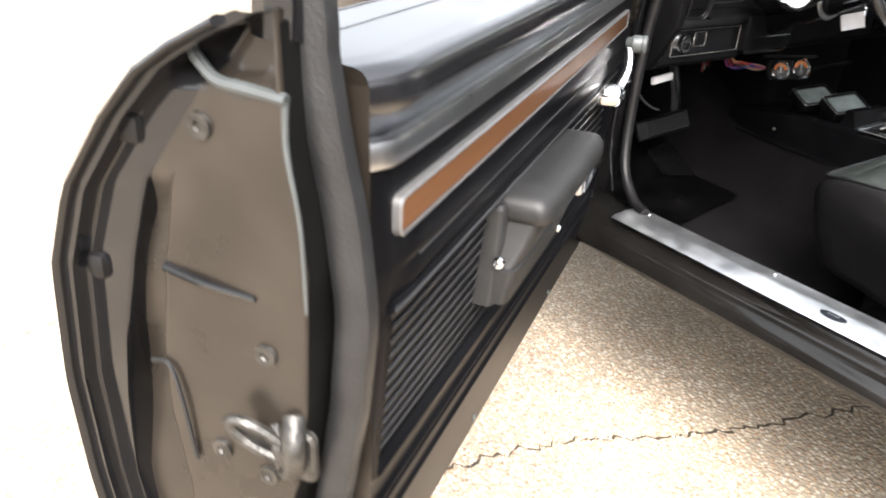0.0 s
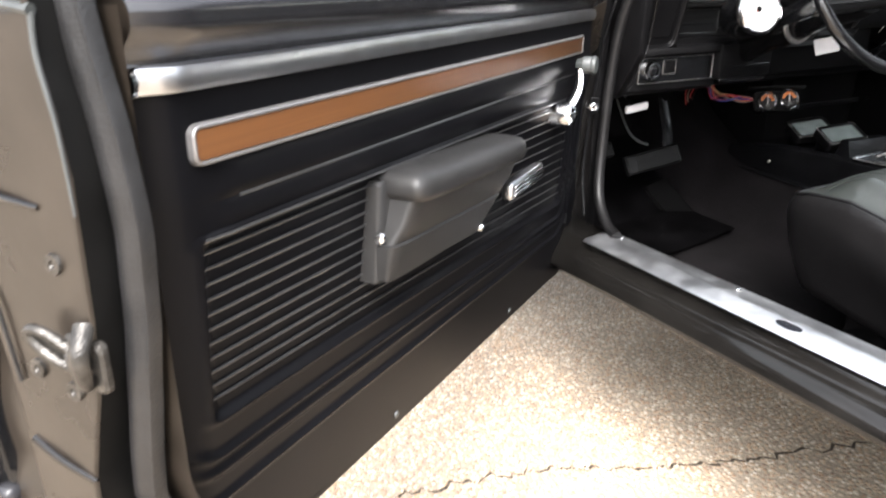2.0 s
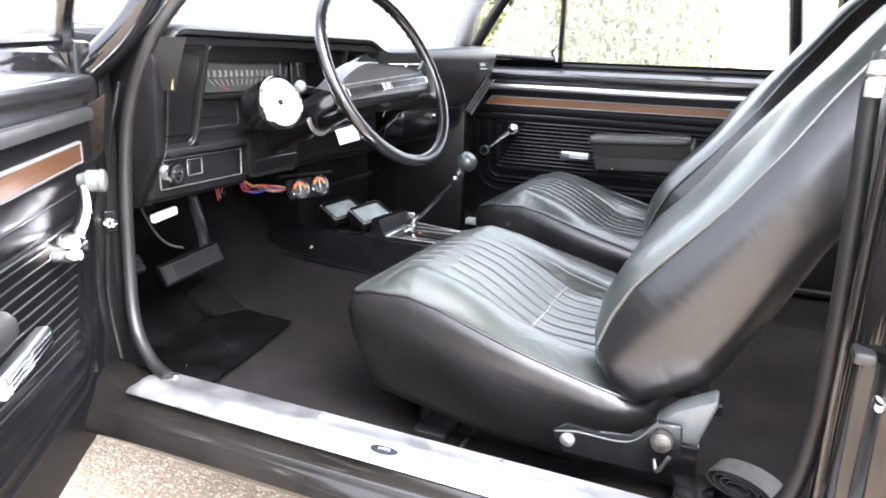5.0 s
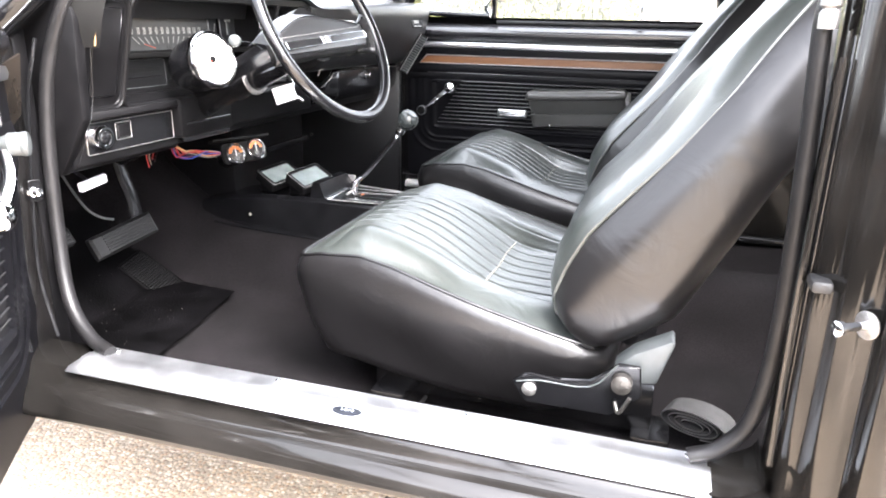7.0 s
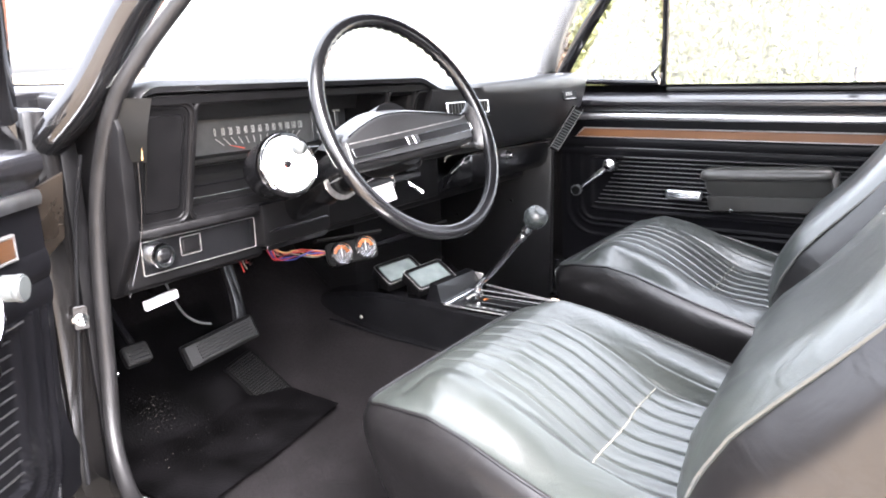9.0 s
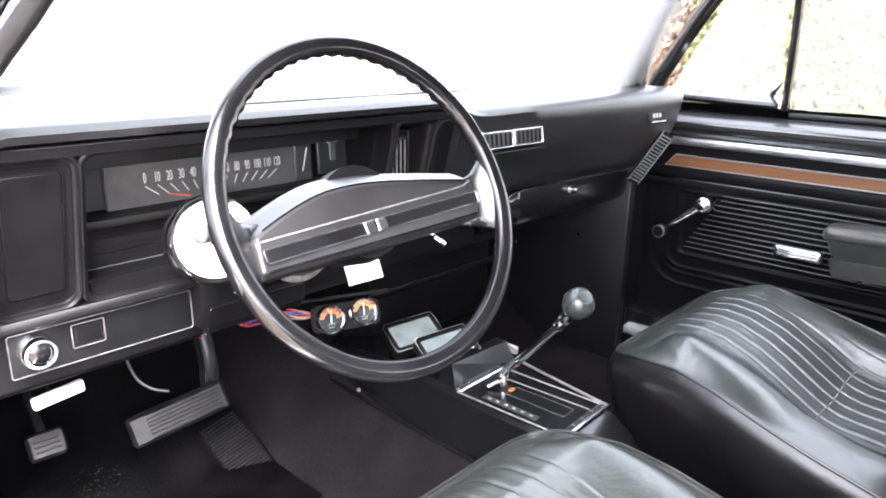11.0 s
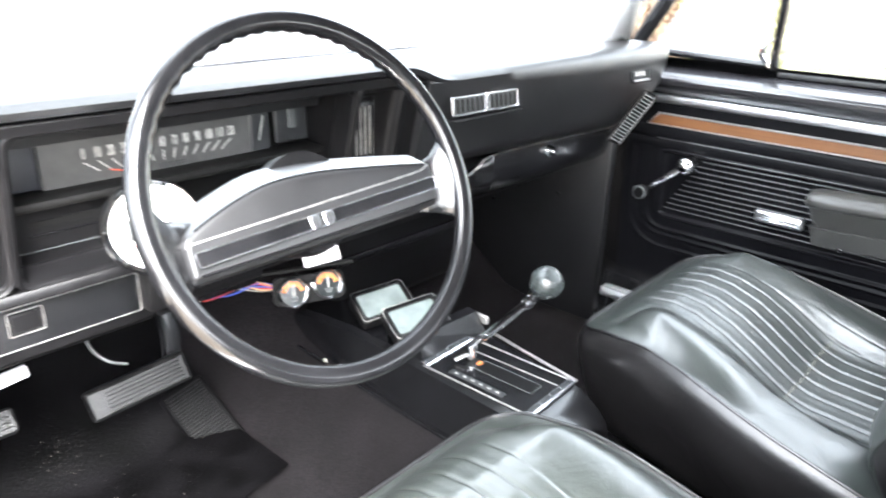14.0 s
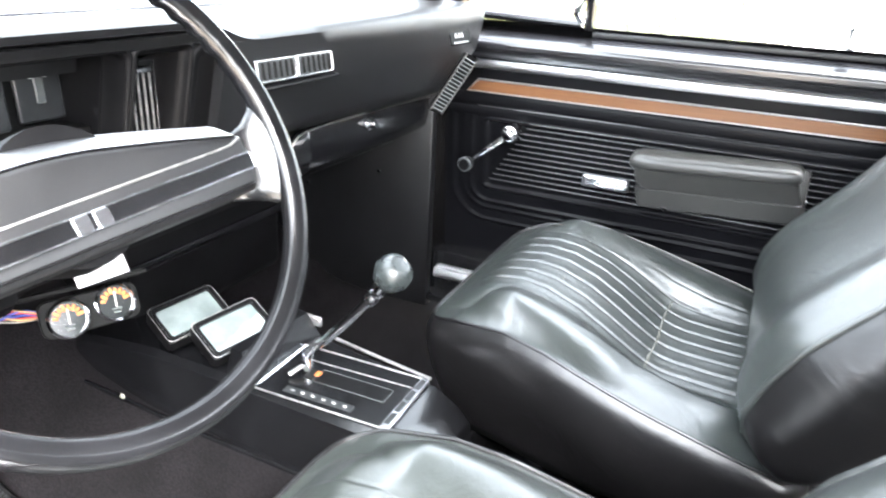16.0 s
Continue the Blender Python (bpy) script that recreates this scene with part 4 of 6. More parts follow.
    part("pad", slab([(0.6845, 0.352, 0.608 + tail, -0.02, 0.046), (0.6865, 0.345, 0.614 + tail, -0.022, 0.051), (0.693, 0.341, 0.617 + tail, -0.022, 0.054), (0.704, 0.342, 0.616 + tail, -0.022, 0.053), (0.711, 0.346, 0.611 + tail, -0.02, 0.048), (0.7145, 0.356, 0.6 + tail, -0.016, 0.038), (0.7155, 0.375, 0.58 + tail, -0.01, 0.02)], 64, 0.3), skin, arm, "grained armrest pad", angle=180)
    part("screw", lathe([(0, 0), (0.0065, 0), (0.005, 0.003), (0, 0.004)], facing(level(0.63 + tail, 0.008, 0.648), (s, 0.2, 0)), 14), CHROME, arm)
    part("screw", lathe([(0, 0), (0.0055, 0), (0.0045, 0.003), (0, 0.004)], facing(level(0.42, 0.018, 0.592), (0, 1, -0.2)), 14), CHROME, arm)

    # inside door handle
    dz = -0.016 if driver else 0.0
    h0, h1 = (0.15, 0.288) if driver else (0.25, 0.345)
    bm = box(*sorted((s * h0, s * h1)), 0.012, 0.03, 0.612 + dz, 0.638 + dz, 0.006, 3)
    h = part("door_handle", bm, STRIP, root, "ribbed chrome inside handle")
    for z in (0.619, 0.625, 0.631):
        part("rib", box(*sorted((s * (h0 + 0.008), s * (h1 - 0.007))), 0.029, 0.032, z + dz - 0.0016, z + dz + 0.0016, 0.0008, 1), CHROME, h)

    # window crank
    if driver:
        a, b = (0.0, 0.014, 0.671), (-0.045, 0.022, 0.75)
    else:
        a, b = (0.085, 0.02, 0.696), (-0.003, 0.026, 0.622)
    a, b = Vector((s * a[0], a[1], a[2])), Vector((s * b[0], b[1], b[2]))
    crank = part("window_crank", lathe([(0, -0.025), (0.0205, -0.025), (0.02, 0.006), (0.0185, 0.012), (0.013, 0.0185), (0.006, 0.0215), (0, 0.022)], facing(a, (0, 1, 0)), 24), CHROME, root, "chrome window crank")
    mid = (a + b) / 2 + Vector((0, 0.01, 0))
    part("arm", tube([a, mid, b], (0.0135, 0.007), 10, 6, flat=0.75), CHROME, crank)
    part("knob", lathe([(0, -0.004), (0.009, -0.004), (0.011, 0.004), (0.0145, 0.008), (0.0145, 0.026), (0.012, 0.03), (0, 0.03)], facing(b, (0, 1, 0)), 20), PLASTIC if not driver else GREY, crank, "dark crank knob")
    part("knob_rim", lathe([(0.0145, 0.022), (0.0155, 0.024), (0.0155, 0.027), (0.0145, 0.029)], facing(b, (0, 1, 0)), 20), GREY, crank)

    # frame of the side windows
    rear, head, nose = [P(0.9, -0.03, 0.90), P(0.893, -0.022, 0.98), P(0.86, 0.03, 1.18), P(0.82, 0.07, 1.3)], [P(0.82, 0.07, 1.3), P(0.45, 0.085, 1.325), P(0.2, 0.09, 1.3)], [P(0.2, 0.09, 1.3), P(0.05, 0.05, 1.12), P(-0.06, -0.012, 0.985), P(-0.1, -0.03, 0.92)]
    for pts, nm in ((rear, "rear_window_post"), (head, "window_header"), (nose, "front_window_post")):
        part(nm, tube(pts, 0.0155, 8, 6, flat=1.3), PAINT, root)
    part("vent_window_post", tube([P(0.212, -0.03, 0.915), P(0.222, 0.01, 1.1), P(0.23, 0.07, 1.29)], 0.0095, 8, 5), PAINT, root)
    part("vent_sill", tube([P(-0.08, -0.028, 0.93), P(0.2, -0.03, 0.922)], 0.008, 8, 1), SATIN, root)
    vent = bmesh.new()
    loft([[P(-0.06, -0.03, 0.925), P(0.2, -0.032, 0.925)], [P(0.06, 0.03, 1.09), P(0.21, 0.02, 1.09)], [P(0.17, 0.07, 1.26), P(0.22, 0.07, 1.28)]], closed=False, caps=False, bm=vent)
    g = part("vent_glass", vent, VEILED_GLASS, root, "clear vent window")
    g.visible_shadow = False
    latch = part("vent_latch", tube([P(0.2, -0.018, 0.928), P(0.19, -0.008, 0.95), P(0.205, -0.004, 0.975)], (0.008, 0.005), 8, 5), CHROME, root)
    if not driver:
        pin = part("lock_pin", lathe([(0, 0), (0.013, 0), (0.012, 0.003), (0.0045, 0.005), (0.0045, 0.03), (0.007, 0.034), (0.006, 0.04), (0, 0.041)], Matrix.Translation(P(0.67, -0.012, 0.92)), 16), CHROME, root, "chrome lock pin in its ferrule")
        pane = bmesh.new()
        loft([[P(0.225, -0.04, 0.905), P(0.9, -0.04, 0.905)], [P(0.225, 0.0, 1.08), P(0.88, 0.0, 1.08)], [P(0.235, 0.07, 1.29), P(0.83, 0.07, 1.3)]], closed=False, caps=False, bm=pane)
        part("side_glass", pane, SIDE_GLASS, root, "raised side window with an added white glare veil").visible_shadow = False
        part("window_seal", box(*sorted((s * 0.22, s * 0.92)), -0.045, -0.033, 0.9, 0.911, 0.003), RUBBER, root)
    else:
        SEAL = [(1.0, -0.03), (0.918, -0.017), (0.893, -0.016), (0.866, -0.012), (0.83, -0.005), (0.8, 0.0), (0.765, 0.004), (0.735, 0.004), (0.69, 0.0), (0.65, -0.006), (0.561, -0.02), (0.51, -0.024), (0.48, -0.018)]
        path = spline([(0, w, z) for z, w in SEAL], 5)
        rings = []
        for k, p in enumerate(path):
            dip = 0.03 * step(0.54, 0.475, p.z)
            sway = 0.0003 * math.sin(p.z * 95)
            cut = ((-0.0115, -0.008), (-0.0115, 0.0015), (-0.009, 0.004), (-0.004, 0.0052), (0.002, 0.0048), (0.006, 0.003), (0.0105, 0.0028), (0.0115, 0.0), (0.0115, -0.008))
            rings.append([P(0.902 - dip + dw_u, p.y + sway + dw, p.z) for dw, dw_u in cut])
        part("edge_seal", loft(rings), RUBBER, root, "grey weathered rubber seal", angle=40)
        part("edge_foot", sheet(10, 24, lambda a, b: P(0.932 - 0.026 * b + 0.002 * math.sin(40 * a + 25 * b), -0.131 + 0.132 * b, 0.336 + 0.14 * b + (0.15 - 0.12 * b) * a)), SCUFFED, root, "scuffed lower door corner")
        part("foot_lip", tube([P(0.934 - 0.026 * k / 8, -0.132 + 0.133 * k / 8, 0.337 + 0.14 * k / 8) for k in range(9)], 0.0025, 8, 0), PAINT, root)
        part("outer_flange", tube([P(0.932, -line(SKIN, z) - 0.008, z) for z in [0.36 + 0.55 * k / 40 for k in range(41)]], 0.006, 8, 0, flat=0.5), PAINT, root)
        part("edge_return", sheet(40, 4, lambda a, b: P(0.9215 - 0.04 * b - 0.022 * step(0.5, 0.46, 0.47 + 0.44 * a), line(INNER, 0.47 + 0.44 * a) + 0.003 * b, 0.47 + 0.44 * a)), MATTE, root)
        part("seal_channel", sheet(40, 2, lambda a, b: P(0.884 + 0.004 * b - 0.02 * step(0.56, 0.47, 0.465 + 0.412 * a), line(INNER, 0.465 + 0.412 * a) - 0.004 + (0.012 - line(INNER, 0.465 + 0.412 * a)) * b, 0.465 + 0.412 * a)), BROWN_TINTED, root)
        part("pressed_lip", tube([P(0.92, -0.07, 0.89), P(0.922, -0.057, 0.88), P(0.923, -0.04, 0.878), P(0.922, -0.018, 0.875)], 0.0035, 8, 5), GREY, root)
        # The highlight down the inner edge, drawn as a thin pale tube.
        part("edge_highlight", tube([P(0.922, -0.019, 0.874), P(0.924, -0.0185, 0.85), P(0.924, -0.013, 0.81), P(0.924, -0.012, 0.76)], (0.002, 0.001), 8, 5), GREY, root)
        part("edge_wire", tube([P(0.924, -0.126, 0.696), P(0.926, -0.111, 0.698), P(0.927, -0.104, 0.672), P(0.926, -0.1, 0.626)], 0.0016, 6, 6), RUBBER, root)
        part("hinge_lump", box(*sorted((s * 0.915, s * 0.933)), -0.165, -0.145, 0.492, 0.515, 0.007, 3), SCUFFED, root)
        part("hinge_lump", box(*sorted((s * 0.905, s * 0.932)), -0.158, -0.126, 0.468, 0.492, 0.009, 3), RUBBER, root)
        # latch claw and its screws
        at = facing(P(0.92, -0.038, 0.66), (s, 0, 0))
        claw = part("latch", plate(0.03, 0.038, 0.006, 0.006, at @ Matrix.Translation((0.012, -0.004, 0)), 0.002), LATCH, root, "greasy steel latch claw")
        ring = [at @ pose(0, 0, 0, 0, 12, -34) @ Vector((-0.012 + 0.021 * math.cos(2 * math.pi * k / 20), 0.004 + 0.0085 * math.sin(2 * math.pi * k / 20), 0.011)) for k in range(20)]
        part("claw", tube(ring, 0.0038, 8, 0, loop=True), LATCH, claw, "worn bright claw ring")
        part("claw_web", plate(0.036, 0.012, 0.005, 0.003, at @ pose(0, 0, 0, 0, 12, -34) @ Matrix.Translation((-0.012, 0.004, 0.006)), 0.001), LATCH, claw)
        part("claw_tip", tube([at @ Vector(v) for v in ((0.014, 0.026, 0.004), (0.02, 0.01, 0.016), (0.015, -0.012, 0.012), (0.006, -0.02, 0.006))], (0.0075, 0.005), 10, 6, flat=0.7), LATCH, claw)
        part("claw_hook", tube([at @ Vector(v) for v in ((0.002, 0.016, 0.004), (0.008, 0.004, 0.012), (0.013, -0.008, 0.01))], (0.0055, 0.004), 8, 5), LATCH, claw)
        for w, z in ((-0.04, 0.725), (-0.079, 0.641), (-0.045, 0.632), (-0.068, 0.856)):
            part("edge_screw", lathe([(0, 0), (0.0075, 0), (0.007, 0.003), (0.003, 0.003), (0.002, 0.0015), (0, 0.0015)], facing(P(0.9235, w, z), (s, 0, 0)), 14), LATCH, root)
        for z0, z1 in ((0.768, 0.761), (0.575, 0.557)):
            part("pressed_rib", tube([P(0.924, -0.104, z0), P(0.926, -0.075, (z0 + z1) / 2), P(0.924, -0.044, z1)], (0.0032, 0.002), 8, 5), PAINT, root)
        part("edge_bumper", box(*sorted((s * 0.914, s * 0.926)), -0.125, -0.108, 0.838, 0.856, 0.005), BODY_RUBBER, root)
        part("edge_bumper", box(*sorted((s * 0.914, s * 0.927)), -0.164, -0.15, 0.746, 0.764, 0.005), BODY_RUBBER, root)
        # outside mirror seen past the vent window
        mr = part("side_mirror", lathe([(0, 0), (0.03, 0.0), (0.052, 0.02), (0.056, 0.05), (0.05, 0.052), (0, 0.05)], facing(P(0.06, -0.17, 0.985), (0.75 * s, 0.5, 0.05)) @ Matrix.Diagonal((1.15, 0.8, 1, 1)), 28), CHROME, root, "chrome outside mirror")
        part("mirror_glass", lathe([(0, 0.0525), (0.048, 0.0525), (0.048, 0.054), (0, 0.054)], facing(P(0.06, -0.17, 0.985), (0.75 * s, 0.5, 0.05)) @ Matrix.Diagonal((1.15, 0.8, 1, 1)), 28), MIRROR, mr)
        part("mirror_stem", tube([P(0.0, -0.12, 0.905), P(0.03, -0.16, 0.94), P(0.05, -0.18, 0.975)], 0.009, 8, 5), CHROME, mr)
    return root


DOOR_M = Matrix(((-0.8164, 0.5774, 0, -0.1154), (-0.5774, -0.8164, 0, -0.0051), (0, 0, 1, 0), (0, 0, 0, 1)))
make_door(1, DOOR_M, True)
make_door(-1, Matrix(((0, -1, 0, 1.56), (1, 0, 0, 0.003), (0, 0, 1, 0), (0, 0, 0, 1))), False)

# ---------------------------------------------------------------- seats
def make_seat():
    """A high-back bucket seat about x = 0; y and z as in the car."""
    root = thing("bucket_seat", "black vinyl high-back bucket seat with pleated centre", "car seat", "front seats")
    CY, HX, HY = -0.463, 0.264, 0.267

    def plan(a, b):
        """Unit square to the cushion's rounded plan, narrower at the front."""
        u, v = 2 * a - 1, 2 * b - 1
        k = max(abs(u), abs(v))
        n = (abs(u) ** 9 + abs(v) ** 9) ** (1 / 9) if k else 1
        g = k / n if k else 0
        x, y = u * g, v * g
        return x * (HX - 0.034 * step(-0.3, 1.0, y)), CY + y * HY, min(1.0, (abs(u) ** 5 + abs(v) ** 5) ** 0.2)

    MID = [(-0.68, 0.468), (-0.60, 0.47), (-0.545, 0.474), (-0.525, 0.478), (-0.505, 0.486), (-0.48, 0.501), (-0.44, 0.526), (-0.40, 0.548), (-0.35, 0.566), (-0.31, 0.571), (-0.27, 0.565), (-0.225, 0.546), (-0.194, 0.522)]
    BOLSTER = [(-0.68, 0.479), (-0.58, 0.492), (-0.5, 0.515), (-0.44, 0.543), (-0.38, 0.564), (-0.32, 0.578), (-0.27, 0.57), (-0.225, 0.548), (-0.194, 0.522)]
    PIPE = [(-0.74, 0.437), (-0.68, 0.46), (-0.545, 0.494), (-0.39, 0.536), (-0.33, 0.545), (-0.25, 0.537), (-0.19, 0.517)]

    def top(a, b):
        x, y, k = plan(a, b)
        wob = 0.004 * math.sin(y * 21 + x * 16)
        t = step(0.135, 0.18, abs(x)) if x < 0 else step(0.09, 0.18, x)
        z = line(MID, y) * (1 - t) + line(BOLSTER, y) * t
        edge_r = 0.118 + 0.042 * step(-0.36, -0.5, y)
        if -0.15 < x < edge_r:
            ph = (x + wob * 0.6) / 0.038
            near = (ph - round(ph)) * 0.038
            z += (0.001 - 0.0021 * math.exp(-(near / 0.003) ** 2) - 1.2 * near * near) * step(-0.15, -0.138, x) * step(edge_r, edge_r - 0.012, x)
        edge = step(0.7, 1.0, k)
        return Vector((x, y, z + (line(PIPE, y) - z) * edge ** 2.0))

    part("cushion", sheet(230, 90, top), VINYL, root, "pleated vinyl seat cushion", angle=180)
    rim = [top(i / 48, 0) for i in range(48)] + [top(1, i / 48) for i in range(48)] + [top(1 - i / 48, 1) for i in range(48)] + [top(0, 1 - i / 48) for i in range(48)]
    part("piping", tube([p + Vector((0, 0, 0.001)) for p in rim], 0.0026, 8, 0, loop=True), VINYL_SHADED, root)
    rings = []
    for h, out in ((0.0, 0.0), (0.008, 0.006), (0.02, 0.0105), (0.04, 0.012), (0.07, 0.009), (0.1, 0.002), (0.13, -0.006), (0.165, -0.016), (0.182, -0.021), (0.186, -0.03)):
        ring = []
        for p in rim:
            d = Vector((p.x, p.y - CY, 0))
            d = d / max(d.length, 1e-6)
            low = line([(-0.73, 0.35), (-0.64, 0.33), (-0.49, 0.33), (-0.29, 0.348), (-0.19, 0.352)], p.y)
            tuck = 0.014 * step(0.03, 0.185, h) * step(0.2, 0.8, d.y)
            bulge = out + 0.0025 * math.sin(17 * p.y + 40 * h) * step(0.02, 0.08, h)
            z = p.z + (low - p.z) * h / 0.185
            ring.append((p.x + d.x * bulge, p.y + d.y * bulge - tuck, z))
        rings.append(ring)
    part("skirt", loft(rings, caps=False), VINYL_SHADED, root, "plain vinyl cushion skirt", angle=180)
    part("cross_seam", tube([(x, -0.51 + 0.0015 * math.sin(40 * x), line(MID, -0.51) + 0.0025) for x in [-0.15 + 0.3 * i / 20 for i in range(21)]], 0.0013, 6, 0), SEAM, root, "pale stitched seam")

    # backrest, lofted along its leaning axis
    lean = radians(33)
    axis, front = Vector((0, -math.sin(lean), math.cos(lean))), Vector((0, math.cos(lean), math.sin(lean)))
    foot = Vector((0, -0.735, 0.47))
    HALF = [(-0.038, 0.235), (-0.034, 0.255), (-0.026, 0.268), (-0.012, 0.275), (0, 0.278), (0.1, 0.285), (0.35, 0.275), (0.5, 0.24), (0.62, 0.185), (0.72, 0.155), (0.85, 0.14), (0.9, 0.11)]
    FRONT = [(-0.038, 0.05), (-0.034, 0.068), (-0.026, 0.088), (-0.012, 0.103), (0, 0.111), (0.05, 0.12), (0.1, 0.124), (0.25, 0.108), (0.36, 0.097), (0.44, 0.095), (0.6, 0.083), (0.85, 0.05), (0.9, 0.03)]
    REAR = [(-0.038, 0.025), (-0.034, 0.014), (-0.026, 0.002), (-0.012, -0.01), (0.0, -0.019), (0.035, -0.037), (0.08, -0.055), (0.2, -0.044), (0.3, -0.03), (0.6, -0.03), (0.85, -0.025), (0.9, -0.012)]
    n = 96

    def back_ring(s, grow=0.0):
        hw, dp, tm = line(HALF, s) + grow, (line(FRONT, s) - line(REAR, s)) / 2 + grow, (line(FRONT, s) + line(REAR, s)) / 2
        ring = []
        for i in range(n):
            a = 2 * math.pi * i / n
            c, d = math.cos(a), math.sin(a)
            x = hw * math.copysign(abs(c) ** 0.42, c)
            t = dp * math.copysign(abs(d) ** 0.5, d)
            if d > 0:
                q = abs(x) / hw
                t += (0.026 + 0.006 * math.sin(22 * s + 3 * x)) * (1 - q ** 2.4) * step(0.85, 0.5, s) * step(-0.038, 0.05, s)
                t += 0.014 * step(0.45, 0.7, q) * step(1.0, 0.8, q) * step(0.8, 0.5, s)
                if abs(x) < 0.125 and 0.06 < s < 0.5:
                    ph = (x + 0.004 * math.sin(18 * s)) / 0.05
                    t -= 0.006 * math.exp(-((ph - round(ph)) * 0.05 / 0.006) ** 2) * step(0.125, 0.1, abs(x)) * step(0.5, 0.45, s)
            ring.append(foot + axis * s + front * (t + tm) + Vector((x, 0, 0)))
        return ring

    stations = [-0.038, -0.036, -0.034, -0.03, -0.026, -0.019, -0.012, -0.006] + [0.9 * i / 44 for i in range(45)]
    rings = [back_ring(s) for s in stations]
    last = rings[-1]
    mid = sum(last, Vector()) / n
    rings.append([mid + (p - mid) * 0.7 + axis * 0.012 for p in last])
    part("backrest", loft(rings), VINYL, root, "tall vinyl backrest with side bolsters", angle=180)
    for sign in (1, -1):
        i_f, i_b = (11, n - 11) if sign == 1 else (n // 2 - 11, n // 2 + 11)
        wave = [0.006 * math.sin(14 * s) for s in stations]
        pipe = [back_ring(s, 0.001)[i_f] + front * w * 0.5 for s, w in zip(stations, wave)]
        part("piping", tube(pipe, 0.0036, 8, 0), VINYL, root)
        low = [back_ring(-0.036, 0.001)[i % n] for i in (range(i_f, -12, -1) if sign == 1 else range(i_f, i_b + 1))]
        part("piping", tube([pipe[0]] + low + [back_ring(s, 0.001)[i_b] for s in stations], 0.0036, 8, 0), GREY, root)
        # side panel over the flank, in the darkened shaded copy of the vinyl
        idx = list(range(n - 11, n)) + list(range(0, 12)) if sign == 1 else list(range(n // 2 - 11, n // 2 + 12))
        part("side_panel", loft([[back_ring(s, 0.0012)[i] for i in idx] for s in stations], closed=False, caps=False), VINYL_SHADED, root, angle=180)
        # hinge bracket, cover and bolt beside the cushion
        x0, x1 = sorted((sign * 0.312, sign * 0.322))
        br = part("hinge_bracket", extrude([(-0.60, 0.415), (-0.62, 0.43), (-0.67, 0.425), (-0.71, 0.43), (-0.745, 0.465), (-0.775, 0.465), (-0.78, 0.42), (-0.74, 0.385), (-0.62, 0.385)], 0, x0, x1, 0.002, 1), SATIN, root)
        part("bolt", lathe([(0, 0), (0.0105, 0), (0.0105, 0.004), (0.006, 0.007), (0, 0.007)], facing((sign * 0.322, -0.626, 0.408), (sign, 0, 0)), 14), STEEL, br, "dull bolt head")
        part("pivot", lathe([(0, 0), (0.015, 0), (0.014, 0.012), (0.006, 0.016), (0, 0.016)], facing((sign * 0.32, -0.752, 0.44), (sign, 0, 0)), 16), LATCH, br)
        part("spring_pin", tube([(sign * 0.324, -0.745, 0.41), (sign * 0.335, -0.752, 0.4), (sign * 0.335, -0.765, 0.425)], 0.003, 6, 4), LATCH, br)
        part("hinge_cover", extrude([(-0.738, 0.45), (-0.764, 0.476), (-0.812, 0.503), (-0.816, 0.498), (-0.797, 0.436), (-0.778, 0.433), (-0.76, 0.45)], 0, *sorted((sign * 0.262, sign * 0.305)), 0.003, 2), GREY, br, "grey hinge cover")
        part("bracket_edge", tube([(sign * 0.324, -0.607, 0.417), (sign * 0.324, -0.64, 0.424), (sign * 0.324, -0.71, 0.427), (sign * 0.324, -0.745, 0.466)], 0.0012, 6, 4), GREY, br)
        part("track", box(*sorted((sign * 0.15, sign * 0.18)), -0.80, -0.33, 0.283, 0.362, 0.004), SATIN, root)
    for y in (-0.8, -0.36):
        part("track_foot", box(-0.21, -0.13, y - 0.03, y + 0.03, 0.268, 0.292, 0.004), SATIN, root)
        part("track_foot", box(0.13, 0.21, y - 0.03, y + 0.03, 0.268, 0.292, 0.004), SATIN, root)
    return root


seat = make_seat()
seat.matrix_world = pose(0.492, 0, 0)
other = copy_thing(seat, pose(1.192, 0.028, 0.02))
other["label"] = "black vinyl passenger bucket seat with pleated centre"
seat["label"] = "black vinyl driver's bucket seat with pleated centre"


def belt_roll():
    root = thing("seat_belt", "rolled black seat-belt webbing on the carpet", "seat belt")
    rings = []
    for k in range(75):
        a = k * 2 * math.pi / 20
        r = 0.009 + 0.0007 * k * 0.5
        c = Vector((r * 1.6 * math.cos(a), 0, r * 0.62 * math.sin(a)))
        o = Vector((math.cos(a), 0, math.sin(a))) * 0.001
        rings.append([c - o + Vector((0, -0.024, 0)), c + o + Vector((0, -0.024, 0)), c + o + Vector((0, 0.024, 0)), c - o + Vector((0, 0.024, 0))])
    bm = loft(rings)
    bmesh.ops.transform(bm, matrix=pose(0.335, -0.868, 0.312, 0, 0, 68), verts=bm.verts)
    part("webbing", bm, WEBBING, root)


belt_roll()

# ---------------------------------------------------------------- steering
WC, WN = Vector((0.4426, -0.1856, 0.8906)), Vector((-0.0788, -0.886, 0.4566)).normalized()
WM = facing(WC, WN)


